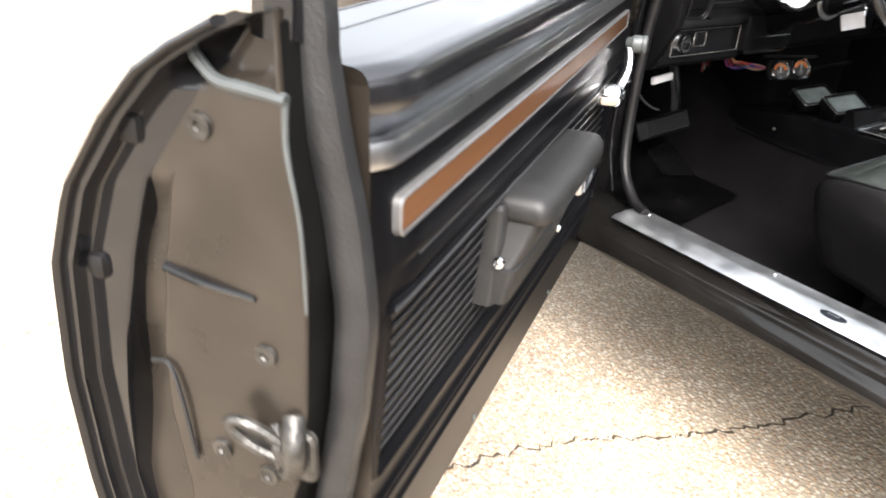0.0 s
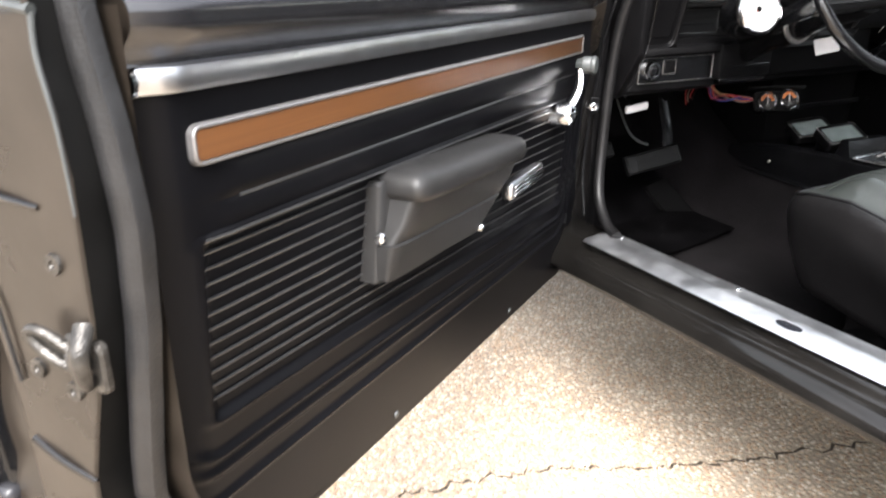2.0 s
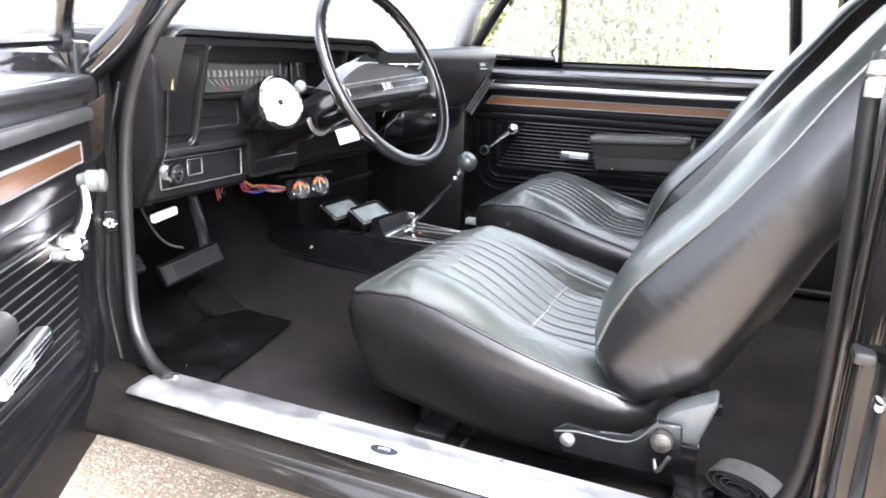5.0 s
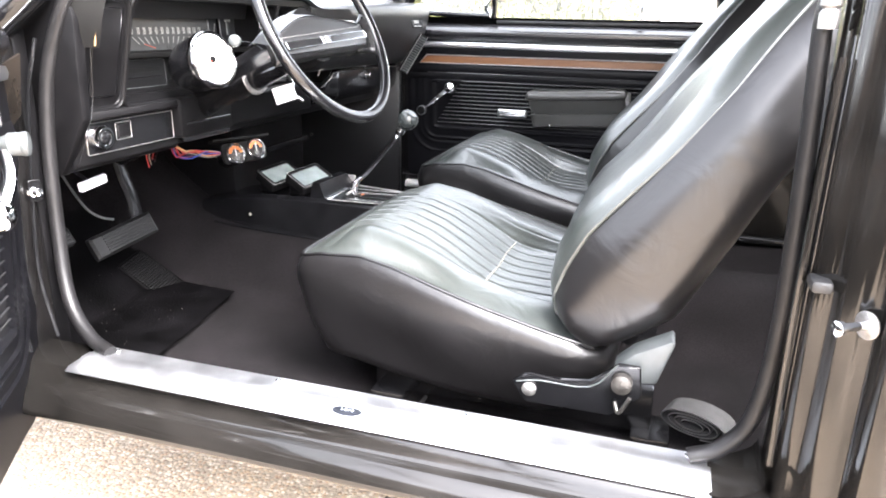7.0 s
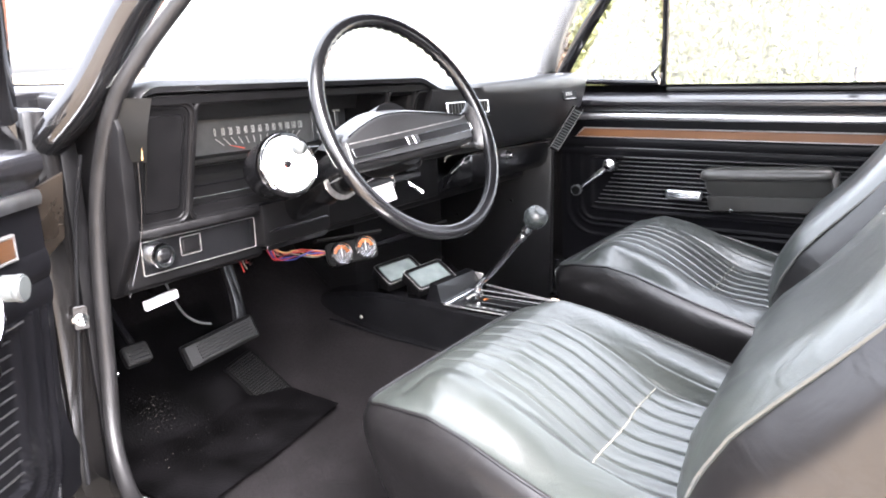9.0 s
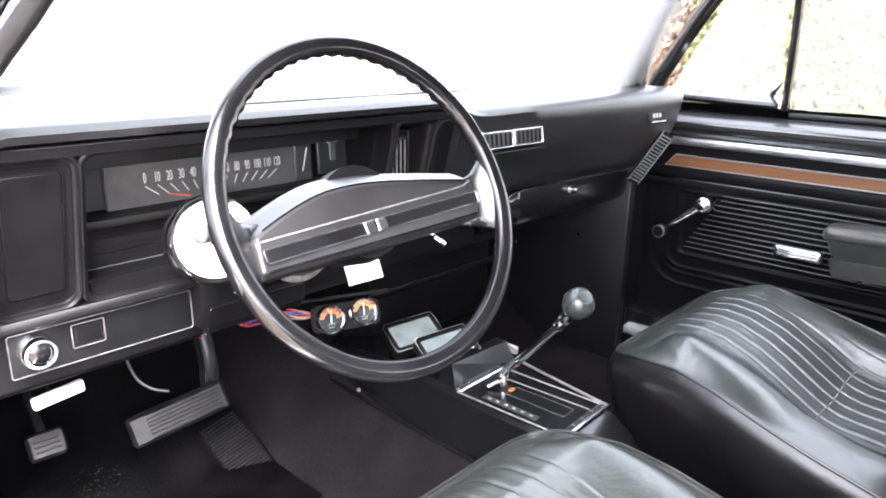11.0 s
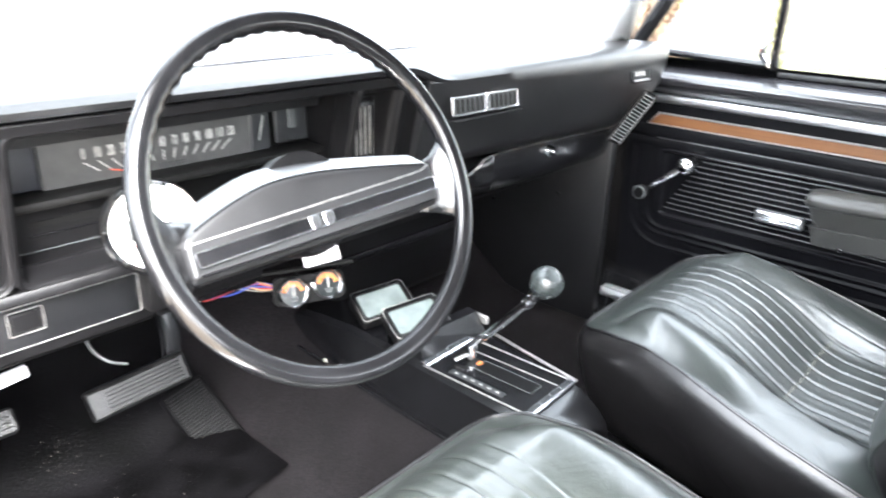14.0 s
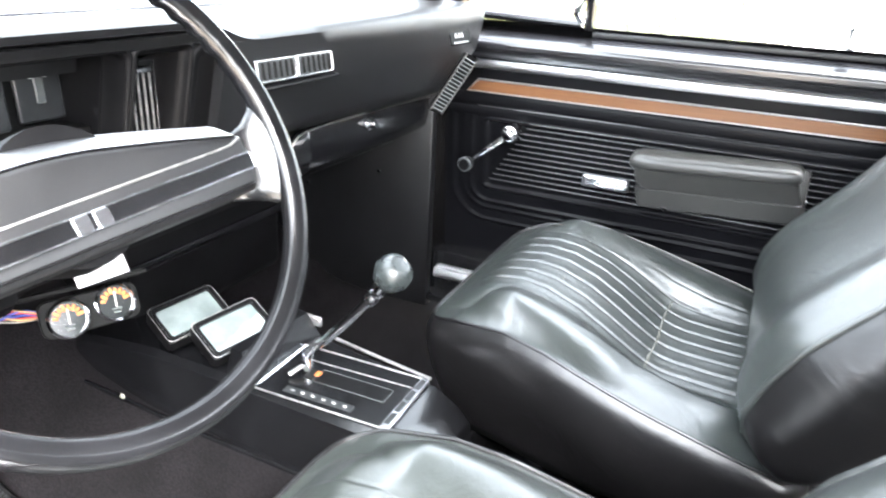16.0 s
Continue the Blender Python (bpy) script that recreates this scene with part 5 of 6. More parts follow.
def steering():
    root = thing("steering_wheel", "black two-spoke steering wheel with a wide padded hub", "steering wheel")
    R, r = 0.168, 0.0104
    rings = []
    for i in range(120):
        a = 2 * math.pi * i / 120
        grip = 0.0012 * math.cos(60 * a) * step(0.3, 0.5, math.sin(a))
        ring = []
        for k in range(16):
            b = 2 * math.pi * k / 16
            rr = r + (grip if math.cos(b) < 0 else 0) - (0.001 if k in (4, 5) else 0)
            ring.append(WM @ Vector(((R + rr * math.cos(b)) * math.cos(a), (R + rr * math.cos(b)) * math.sin(a), rr * math.sin(b))))
        rings.append(ring)
    rings.append(rings[0])
    part("rim", loft(rings, caps=False), SATIN, root, "glossy moulded rim", angle=180)
    # padded hub between two flared spokes
    TOP = [(-0.145, 0.0), (-0.136, 0.0085), (-0.11, 0.021), (-0.075, 0.034), (-0.045, 0.0405), (0.0, 0.042), (0.05, 0.038), (0.1, 0.0325), (0.132, 0.0285), (0.144, 0.028)]
    FOOT = [(-0.145, -0.0525), (-0.134, -0.051), (-0.06, -0.0475), (0.0, -0.044), (0.08, -0.04), (0.135, -0.0365), (0.144, -0.0365)]
    TOP = [(p.x, p.y) for p in spline([(x, y, 0) for x, y in TOP], 8)]
    FOOT = [(p.x, p.y) for p in spline([(x, y, 0) for x, y in FOOT], 8)]

    def pad(a, b):
        x = -0.145 + 0.289 * a
        hi, lo = line(TOP, x), line(FOOT, x)
        rows = [(0, lo + 0.004, -0.046), (0.08, lo, -0.022), (0.14, lo + 0.002, -0.013), (0.2, lo + 0.007, -0.0075), (0.4, -0.018, -0.0045), (0.56, hi - 0.0225, -0.0055), (0.62, hi - 0.019, -0.0075), (0.68, hi - 0.0165, -0.0115), (0.84, hi - 0.005, -0.028), (0.9, hi - 0.001, -0.036), (1, hi - 0.003, -0.05)]
        y = line([(q, v) for q, v, _ in rows], b)
        h = line([(q, v) for q, _, v in rows], b)
        return WM @ Vector((x, y, h - 0.018 * (step(0.137, 0.145, abs(x + 0.0005)))))
    part("hub_pad", sheet(110, 60, pad), HUB, root, "grained hub pad", angle=60)
    for sign in (-1, 1):
        rings = []
        cuts = ((0.118, -0.038, 0.012, -0.03, -0.016), (0.138, -0.043, 0.014, -0.026, -0.0125), (0.148, -0.048, 0.018, -0.021, -0.006), (0.156, -0.054, 0.028, -0.014, 0.001), (0.162, -0.06, 0.042, -0.0085, 0.006), (0.168, -0.05, 0.04, -0.0075, 0.0085), (0.172, -0.04, 0.032, -0.006, 0.0075))
        for x, y0, y1, h0, h1 in cuts:
            tilt = 0.009 if sign < 0 else 0.0
            ring = []
            for k in range(28):
                c, d = math.cos(2 * math.pi * k / 28), math.sin(2 * math.pi * k / 28)
                ring.append(WM @ Vector((sign * x, (y0 + y1) / 2 - tilt + (y1 - y0) / 2 * math.copysign(abs(c) ** 0.6, c), (h0 + h1) / 2 + (h1 - h0) / 2 * math.copysign(abs(d) ** 0.6, d))))
            rings.append(ring)
        part("spoke", loft(rings), SATIN, root, "flared spoke moulded into the rim", angle=180)
    band = WM @ Matrix.Translation((0.002, -0.021, -0.0052)) @ pose(0, 0, 0, 0, 0, 4.0)
    b = part("hub_band", plate(0.272, 0.0125, 0.002, 0.002, band, 0.0006), SATIN, root, "dark band with a thin bright outline")
    part("outline", hoop(0.272, 0.0125, 0.002, band @ Matrix.Translation((0, 0, 0.0022)), 0.0009), SILVER, b)
    part("bright_line", tube([WM @ Vector((x, -0.0062 + 0.075 * x + 0.004 * step(0.12, 0.133, x), -0.0048)) for x in [-0.134 + 0.268 * k / 24 for k in range(25)]], 0.0009, 6, 0), STEEL, root)
    part("lower_crease", tube([WM @ Vector((x, line(FOOT, x) + 0.0075, -0.0075)) for x in [-0.132 + 0.266 * k / 20 for k in range(21)]], 0.0012, 6, 0), SATIN, root)
    part("pad_crease", tube([WM @ Vector((x, line(TOP, x) - 0.0185, -0.0072)) for x in [-0.128 + 0.26 * k / 30 for k in range(31)]], 0.0011, 6, 0), SATIN, root)
    for dx in (-0.019, -0.004):
        part("emblem_bar", plate(0.0118, 0.0118, 0.0026, 0.0016, band @ Matrix.Translation((dx, 0, 0.0018)) @ Matrix.Shear("XY", 4, (0.25, 0)), 0.0005), SILVER, b)
    # column
    col = thing("steering_column", "black steering column with ignition housing", "steering column")
    cm = facing(WC - WN * 0.03, -WN)
    part("collar", lathe([(0.0, 0.0), (0.05, 0.0), (0.052, 0.02), (0.046, 0.06), (0.04, 0.075), (0, 0.075)], cm), PLASTIC, col)
    part("jacket", lathe([(0.0, 0.07), (0.036, 0.07), (0.036, 0.2), (0.03, 0.21), (0.03, 0.55), (0, 0.55)], cm), SATIN, col)
    part("ignition_lock", lathe([(0, 0), (0.016, 0), (0.016, 0.02), (0.012, 0.028), (0, 0.03)], facing(Vector((0.50, -0.09, 0.845)), (1, -0.4, 0.2)), 18), SATIN, col)
    part("column_cover", box(0.385, 0.55, 0.085, 0.13, 0.685, 0.76, 0.008), PLASTIC, col)
    part("column_flange", plate(0.15, 0.04, 0.008, 0.012, facing((0.47, 0.1, 0.698), (0, -0.9, -0.2))), SATIN, col)
    lever = thing("turn_signal_lever", "thin chrome stalk with a grey knob", "lever")
    part("stalk", tube([(0.425, -0.07, 0.85), (0.36, -0.088, 0.862), (0.31, -0.095, 0.866)], 0.0019, 8, 4), SATIN, lever)
    part("knob", lathe([(0, 0), (0.0075, 0.001), (0.0095, 0.008), (0.0095, 0.016), (0.006, 0.02), (0, 0.021)], facing((0.308, -0.093, 0.866), (-0.9, -0.35, 0.15)), 18), GREY, lever)
    tag = thing("paper_tag", "white paper tag hanging below the steering column", "tag")
    part("card", box(-0.023, 0.023, -0.001, 0.001, -0.016, 0.016, 0.0006, 1, turn=Matrix.Translation((0.549, -0.038, 0.76)) @ pose(0, 0, 0, -12, -14, -38)), WHITE, tag)
    part("ring", tube([(0.566, -0.05, 0.772), (0.572, -0.045, 0.785), (0.56, -0.04, 0.8)], 0.0025, 8, 4), CHROME, tag)
    # tachometer strapped to the column
    t = thing("tachometer", "round white-faced tachometer in a black cup with chrome bezel", "gauge")
    tm = facing(Vector((0.356, -0.012, 0.834)), (-0.2, -0.93, 0.28))
    part("cup", lathe([(0, -0.085), (0.03, -0.082), (0.043, -0.06), (0.047, -0.03), (0.047, 0.0), (0.043, 0.0), (0.043, -0.005), (0, -0.005)], tm), SATIN, t)
    part("bezel", lathe([(0.042, -0.003), (0.043, 0.004), (0.047, 0.006), (0.05, 0.002), (0.05, -0.006), (0.047, -0.007)], tm), CHROME, t)
    d = part("dial", lathe([(0, -0.003), (0.0425, -0.003), (0.0425, -0.001), (0, -0.001)], tm), DIAL, t, "white dial")
    part("hub", lathe([(0, -0.001), (0.006, -0.001), (0.005, 0.003), (0, 0.0035)], tm, 16), PLASTIC, t)
    for k in range(13):
        a = radians(225 - 270 * k / 12)
        part("tick", plate(0.0015, 0.006 if k % 2 else 0.009, 0.0005, 0.0006, tm @ Matrix.Translation((0.036 * math.cos(a), 0.036 * math.sin(a), -0.001)) @ pose(0, 0, 0, 0, 0, math.degrees(a) - 90), 0.0001), PLASTIC, d)
    part("needle", tube([tm @ Vector((0, 0, 0.0012)), tm @ Vector((-0.026, -0.02, 0.0012))], 0.0008, 6, 1), NEEDLE, t)
    part("strap", tube([WC - WN * 0.17 + Vector((0.045 * math.cos(a), 0.0, 0.045 * math.sin(a) * 0.92 - 0.0)) for a in [radians(k) for k in range(195, 346, 15)]], 0.003, 8, 3, flat=1.8), STEEL, t, "metal clamp strap")


steering()

# ---------------------------------------------------------------- dashboard
def dashboard():
    root = thing("dashboard", "black padded dashboard with recessed instrument cluster", "dashboard")
    # padded hood over the cluster, rounded at its outer end and falling to the passenger side
    def hood(x):
        q = min(1, max(0, (x - 0.15) / 0.04))
        top = 0.925 + 0.037 * math.sqrt(1 - (1 - q) ** 2) - 0.026 * step(0.785, 0.885, x)
        return [(x, 0.29, 0.945), (x, 0.2, 0.952), (x, 0.075, top + 0.001), (x, 0.05, top - 0.001), (x, 0.042, top - 0.008), (x, 0.045, top - 0.016), (x, 0.062, top - 0.02), (x, 0.12, top - 0.022), (x, 0.13, 0.90), (x, 0.29, 0.90)]
    part("cluster_hood", loft([hood(0.15 + 0.745 * i / 60) for i in range(61)]), PAD, root, "padded cluster hood", angle=50)

    # passenger side: a deep swept face
    def face(x):
        k = step(0.8, 1.5, x)
        lip, foot = 0.045 - 0.065 * k, 0.085 - 0.04 * k
        e = 0.014 * k
        return [(x, 0.29, 0.945), (x, 0.2, 0.948 + e * 0.3), (x, lip + 0.035, 0.941 + e), (x, lip + 0.008, 0.936 + e), (x, lip, 0.926 + e), (x, lip + 0.004, 0.91), (x, lip + 0.014, 0.87), (x, foot - 0.008, 0.80), (x, foot, 0.782), (x, foot + 0.015, 0.776), (x, foot + 0.04, 0.79), (x, 0.29, 0.85)]
    part("passenger_pad", loft([face(0.835 + 0.67 * i / 24) for i in range(25)]), PAD, root, "swept padded passenger face", angle=50)

    # cluster: back board and moulded surrounds, the face leaning back towards its foot
    part("back_board", box(0.15, 0.84, 0.168, 0.18, 0.66, 0.94, 0.0), MATTE, root)
    lean_way = (0, -0.972, -0.235)

    def surround(x0, x1, z0, z1, r, steps):
        """A moulded frame round an opening: rounded rings, each (inset, depth)."""
        zc = (z0 + z1) / 2
        m = facing(((x0 + x1) / 2, 0.074 - 0.24 * (zc - 0.842), zc), lean_way)
        return loft([[m @ Vector((x, y, d)) for x, y in rounded(x1 - x0 - 2 * g, z1 - z0 - 2 * g, max(r - g * 0.6, 0.002))] for g, d in steps], caps=False)
    lip = [(-0.003, -0.02), (0.0, 0.0), (0.001, 0.0008), (0.003, 0.0008), (0.004, -0.001), (0.005, -0.0022), (0.0075, -0.0026)]
    part("panel_frame", surround(0.158, 0.2525, 0.752, 0.936, 0.02, lip + [(0.0085, -0.005), (0.013, -0.0055)]), PLASTIC, root, "rounded moulded frame", angle=50)
    fp = facing((0.2055, 0.0735, 0.843), lean_way)
    plain = part("face_plate", plate(0.07, 0.16, 0.006, 0.004, fp @ Matrix.Translation((0, 0, -0.011)), 0.001), PLASTIC, root)
    part("blank_panel", plate(0.056, 0.138, 0.005, 0.0022, fp @ Matrix.Translation((0.0015, 0.002, -0.007)), 0.0008), PLASTIC, plain)
    part("outline", hoop(0.058, 0.14, 0.006, fp @ Matrix.Translation((0.0015, 0.002, -0.0066)), 0.0011), SATIN, plain)
    deep = lip + [(0.008, -0.006), (0.0085, -0.03), (0.0095, -0.032), (0.012, -0.0325), (0.0125, -0.1)]
    part("gauge_frame", surround(0.2505, 0.7, 0.752, 0.936, 0.016, deep), PLASTIC, root, "deep stepped frame round the instruments", angle=50)
    part("heater_frame", surround(0.701, 0.79, 0.76, 0.934, 0.01, lip + [(0.014, -0.012), (0.0145, -0.06)]), PLASTIC, root, "moulded frame round the heater control", angle=50)
    part("end_frame", surround(0.789, 0.856, 0.756, 0.93, 0.018, lip + [(0.014, -0.006), (0.02, -0.007)]), PLASTIC, root, "rounded moulded frame", angle=50)
    part("end_panel", plate(0.04, 0.148, 0.008, 0.003, facing((0.8225, 0.0745, 0.843), lean_way) @ Matrix.Translation((0, 0, -0.009))), PLASTIC, root)
    part("face_filler", extrude([(0.09, 0.744), (0.093, 0.757), (0.17, 0.76), (0.17, 0.742)], 0, 0.153, 0.85, 0.002, 1), PLASTIC, root)
    part("face_filler", extrude([(0.052, 0.928), (0.05, 0.942), (0.17, 0.944), (0.17, 0.93)], 0, 0.155, 0.852, 0.002, 1), PLASTIC, root)
    vp = facing((0.35, 0.15, 0.803), (0, -1, 0.05))
    slot = part("slot_panel", plate(0.155, 0.05, 0.003, 0.006, vp), PLASTIC, root, "black blanking panel with a slot")
    part("outline", hoop(0.153, 0.048, 0.003, vp @ Matrix.Translation((0, 0, 0.006)), 0.0006), GREY, slot)
    part("slot", plate(0.12, 0.008, 0.002, 0.001, vp @ Matrix.Translation((0, 0.006, 0.006)), 0.0003), MATTE, slot)
    part("ridge", plate(0.125, 0.002, 0.0006, 0.0015, vp @ Matrix.Translation((0, -0.006, 0.006)), 0.0003), SATIN, slot)
    part("cluster_shelf", box(0.27, 0.695, 0.12, 0.17, 0.832, 0.842, 0.003), MATTE, root)

    # speedometer strip
    sp = part("speedometer", plate(0.29, 0.07, 0.004, 0.006, facing((0.46, 0.165, 0.872), (0, -1, 0.05))), DIAL_GREY, root, "grey speedometer strip with white figures")
    for k in range(13):
        x = 0.364 + 0.01625 * k
        letters(str(10 * k), 0.0145, facing((x, 0.1578, 0.876), (0, -1, 0.05)) @ Matrix.Diagonal((0.55, 1.25, 1, 1)), INK, sp, "numeral")
        a = (k - 6) / 6
        part("tick", tube([(x, 0.1578, 0.866), (x - 0.016 * a, 0.1578, 0.854)], 0.0007, 5, 1), INK, sp)
    part("needle", tube([(0.392, 0.157, 0.8535), (0.422, 0.157, 0.846)], (0.0006, 0.0012), 6, 1), NEEDLE, sp)
    part("odometer", box(0.455, 0.495, 0.1572, 0.1585, 0.843, 0.849, 0.0005, 1), DIAL_BLACK, sp)
    for k in range(5):
        part("odometer_digit", box(0.457 + 0.0075 * k, 0.4615 + 0.0075 * k, 0.1564, 0.1574, 0.8435, 0.8485, 0, 1), DIAL_GREY, sp)
    part("dark_lens", plate(0.045, 0.06, 0.003, 0.005, facing((0.29, 0.16, 0.875), (0, -1, 0.05))), BADGE_DARK, root)
    gm = facing((0.605, 0.162, 0.872), (0, -1, 0.05))
    fg = part("fuel_gauge", plate(0.03, 0.06, 0.004, 0.006, gm), DIAL_BLACK, root)
    part("needle", tube([gm @ Vector((-0.004, -0.015, 0.0075)), gm @ Vector((0.006, 0.018, 0.0075))], 0.0009, 5, 1), INK, fg)
    tg = facing((0.66, 0.162, 0.878), (0, -1, 0.05))
    sg = part("warning_lens", plate(0.055, 0.062, 0.004, 0.005, tg), DIAL_BLACK, root)
    part("white_mark", plate(0.012, 0.032, 0.002, 0.0012, tg @ Matrix.Translation((0, 0.004, 0.005))), GREY, sg)
    part("white_bar", plate(0.022, 0.005, 0.001, 0.0012, tg @ Matrix.Translation((0, 0.018, 0.0056))), INK, sg)
    hm = facing((0.752, 0.118, 0.862), (0, -1, 0))
    hc = part("heater_control", plate(0.05, 0.1, 0.003, 0.012, hm), SATIN, root, "vertical heater control with bright slides")
    part("outline", hoop(0.044, 0.092, 0.002, hm @ Matrix.Translation((0, 0, 0.012)), 0.001), SILVER, hc)
    for x in (-0.013, -0.004, 0.005, 0.014):
        part("slide_line", plate(0.002, 0.08, 0.0009, 0.0015, hm @ Matrix.Translation((x, -0.002, 0.012)), 0.0003), STEEL, hc)
    part("slide_lever", plate(0.026, 0.007, 0.002, 0.008, hm @ Matrix.Translation((0, 0.036, 0.012))), SILVER, hc)

    # lower switch panel
    part("lower_rail", extrude([(0.118, 0.664), (0.108, 0.672), (0.108, 0.745), (0.135, 0.75), (0.2, 0.68), (0.2, 0.664)], 0, 0.147, 0.40, 0.003), PLASTIC, root)
    lm = facing((0.278, 0.108, 0.7125), (0, -1, 0))
    lp = part("switch_panel", plate(0.212, 0.052, 0.003, 0.003, lm), SATIN, root, "black switch panel with a fine bright outline")
    part("outline", hoop(0.21, 0.05, 0.003, lm @ Matrix.Translation((0, 0, 0.003)), 0.0007), STEEL, lp)
    part("ferrule", lathe([(0.012, 0), (0.018, 0), (0.0185, 0.012), (0.0165, 0.016), (0.0135, 0.016), (0.012, 0.012)], facing((0.2, 0.106, 0.714), (0, -1, 0)), 24), CHROME, lp)
    part("lamp_knob", lathe([(0, 0), (0.0125, 0), (0.0125, 0.012), (0.0115, 0.015), (0.007, 0.0175), (0, 0.018)], facing((0.2, 0.106, 0.714), (-0.1, -1, 0.1)), 24), SATIN, lp, "black headlamp knob")
    part("lighter_frame", hoop(0.036, 0.028, 0.002, facing((0.256, 0.105, 0.718), (0, -1, 0)), 0.0007), STEEL, lp)
    part("lighter", plate(0.03, 0.022, 0.002, 0.003, facing((0.256, 0.1055, 0.718), (0, -1, 0))), PLASTIC, lp)
    # end cap and painted pillar foot
    part("end_cap", extrude([(0.062, 0.90), (0.075, 0.935), (0.25, 0.945), (0.25, 0.66), (0.125, 0.66), (0.07, 0.75)], 0, 0.134, 0.153, 0.004), PLASTIC, root)
    part("edge_trim", tube([(0.1545, 0.0575, 0.86), (0.1545, 0.07, 0.76), (0.1545, 0.118, 0.66)], 0.0007, 6, 3), SATIN, root)
    part("glue_streak", tube([(0.1555, 0.049, 0.86), (0.154, 0.043, 0.88), (0.1535, 0.037, 0.895)], (0.0013, 0.0007), 6, 4), TAN, root)
    part("pillar_cover", loft([[(0.138, 0.092, 0.858), (0.158, 0.044, 0.857)], [(0.136, 0.08, 0.9), (0.154, 0.028, 0.9)], [(0.14, 0.066, 0.94), (0.156, 0.014, 0.94)]], closed=False, caps=False), TRIM_LIGHT, root, "black painted cover at the dashboard's end")
    # air vents
    for x0, x1 in ((0.882, 0.958), (0.965, 1.042)):
        y = 0.036 - 0.04 * ((x0 + x1) / 2 - 0.94)
        vm = facing(((x0 + x1) / 2, y + 0.004, 0.886), (-0.06, -1, 0.12))
        v = part("air_vent", plate(x1 - x0, 0.027, 0.002, 0.004, vm), DIAL_BLACK, root, "small louvred vent with a bright frame")
        part("frame", hoop(x1 - x0, 0.027, 0.002, vm @ Matrix.Translation((0, 0, 0.004)), 0.0013), SILVER, v)
        for j in range(6):
            part("fin", plate(0.003, 0.022, 0.0008, 0.004, vm @ Matrix.Translation(((j - 2.5) * 0.0115, 0, 0.0035)) @ pose(0, 0, 0, 0, 25, 0), 0.0004), MATTE, v)
    # The shadow line below the vents, added as a solid black strip.
    part("vent_shadow_strip", box(0.88, 1.06, 0.03, 0.05, 0.862, 0.866, 0.001, 1), PLASTIC, root)
    # badge and ridged strip at the far end
    bm_ = facing((1.405, -0.012, 0.898), (-0.08, -1, 0.25))
    bd = part("badge", plate(0.075, 0.03, 0.003, 0.002, bm_), MATTE, root, "small dark badge with a bright figure")
    for x in (-0.018, -0.006, 0.006):
        part("badge_mark", plate(0.0065, 0.009, 0.001, 0.0012, bm_ @ Matrix.Translation((x, 0.002, 0.002)), 0.0003), STEEL, bd)
    part("badge_line", plate(0.055, 0.0025, 0.001, 0.0012, bm_ @ Matrix.Translation((0, -0.011, 0.002)), 0.0003), STEEL, bd)
    s0, s1 = Vector((1.408, 0.032, 0.75)), Vector((1.424, -0.034, 0.862))
    way = (s1 - s0)
    side = way.cross(Vector((-0.6, -0.75, 0.2))).normalized() * 0.013
    rs = part("ridged_strip", loft([[s0 - side, s0 + side, s0 + side + Vector((0, 0.008, 0)), s0 - side + Vector((0, 0.008, 0))], [s1 - side, s1 + side, s1 + side + Vector((0, 0.008, 0)), s1 - side + Vector((0, 0.008, 0))]]), PLASTIC, root, "ridged dark trim strip")
    for e in (-1, 1):
        part("edge_line", tube([s0 + side * e, s1 + side * e], 0.0012, 6, 1), STEEL, rs)
    for k in range(16):
        c = s0 + way * (k + 0.7) / 17
        part("ridge", tube([c - side * 0.85, c + side * 0.85], 0.0018, 5, 1), GREY, rs)
    # glovebox
    def lid(x):
        k = step(1.06, 1.0, x)
        return [(x, 0.102, 0.774 - 0.042 * k), (x, 0.089 + 0.02 * k, 0.768 - 0.044 * k), (x, 0.0855 + 0.03 * k, 0.752 - 0.04 * k), (x, 0.086 + 0.034 * k, 0.722 - 0.018 * k), (x, 0.092 + 0.034 * k, 0.703 - 0.008 * k), (x, 0.106 + 0.03 * k, 0.69), (x, 0.14, 0.684), (x, 0.15, 0.7), (x, 0.13, 0.75 - 0.03 * k)]
    gl = part("glovebox_door", loft([lid(x) for x in (0.995, 1.0, 1.008, 1.018, 1.03, 1.042, 1.054, 1.062, 1.2, 1.35, 1.5)]), SATIN, root, "black glovebox lid curving under at its end", angle=50)
    part("lid_edge", tube([(1.003, 0.112, 0.73), (1.03, 0.099, 0.75), (1.052, 0.09, 0.7685), (1.2, 0.0855, 0.7705), (1.49, 0.0855, 0.762)], 0.0009, 6, 3), STEEL, gl)
    km = facing((1.239, 0.088, 0.749), (-0.1, -1, 0.1))
    part("glovebox_knob", lathe([(0, 0), (0.012, 0), (0.0125, 0.005), (0.008, 0.009), (0.0085, 0.016), (0.006, 0.02), (0, 0.02)], km, 20), CHROME, gl, "chrome glovebox button")
    part("seam_line", tube([(0.935, 0.086, 0.765), (0.97, 0.083, 0.782), (1.2, 0.072, 0.781), (1.46, 0.05, 0.779)], 0.0012, 6, 4), SEAM, root)
    part("lower_board", box(0.56, 0.97, 0.125, 0.15, 0.68, 0.80, 0.006), PLASTIC, root)
    part("under_tray", box(0.15, 1.46, 0.15, 0.6, 0.66, 0.70, 0.01), PLASTIC, root)


dashboard()


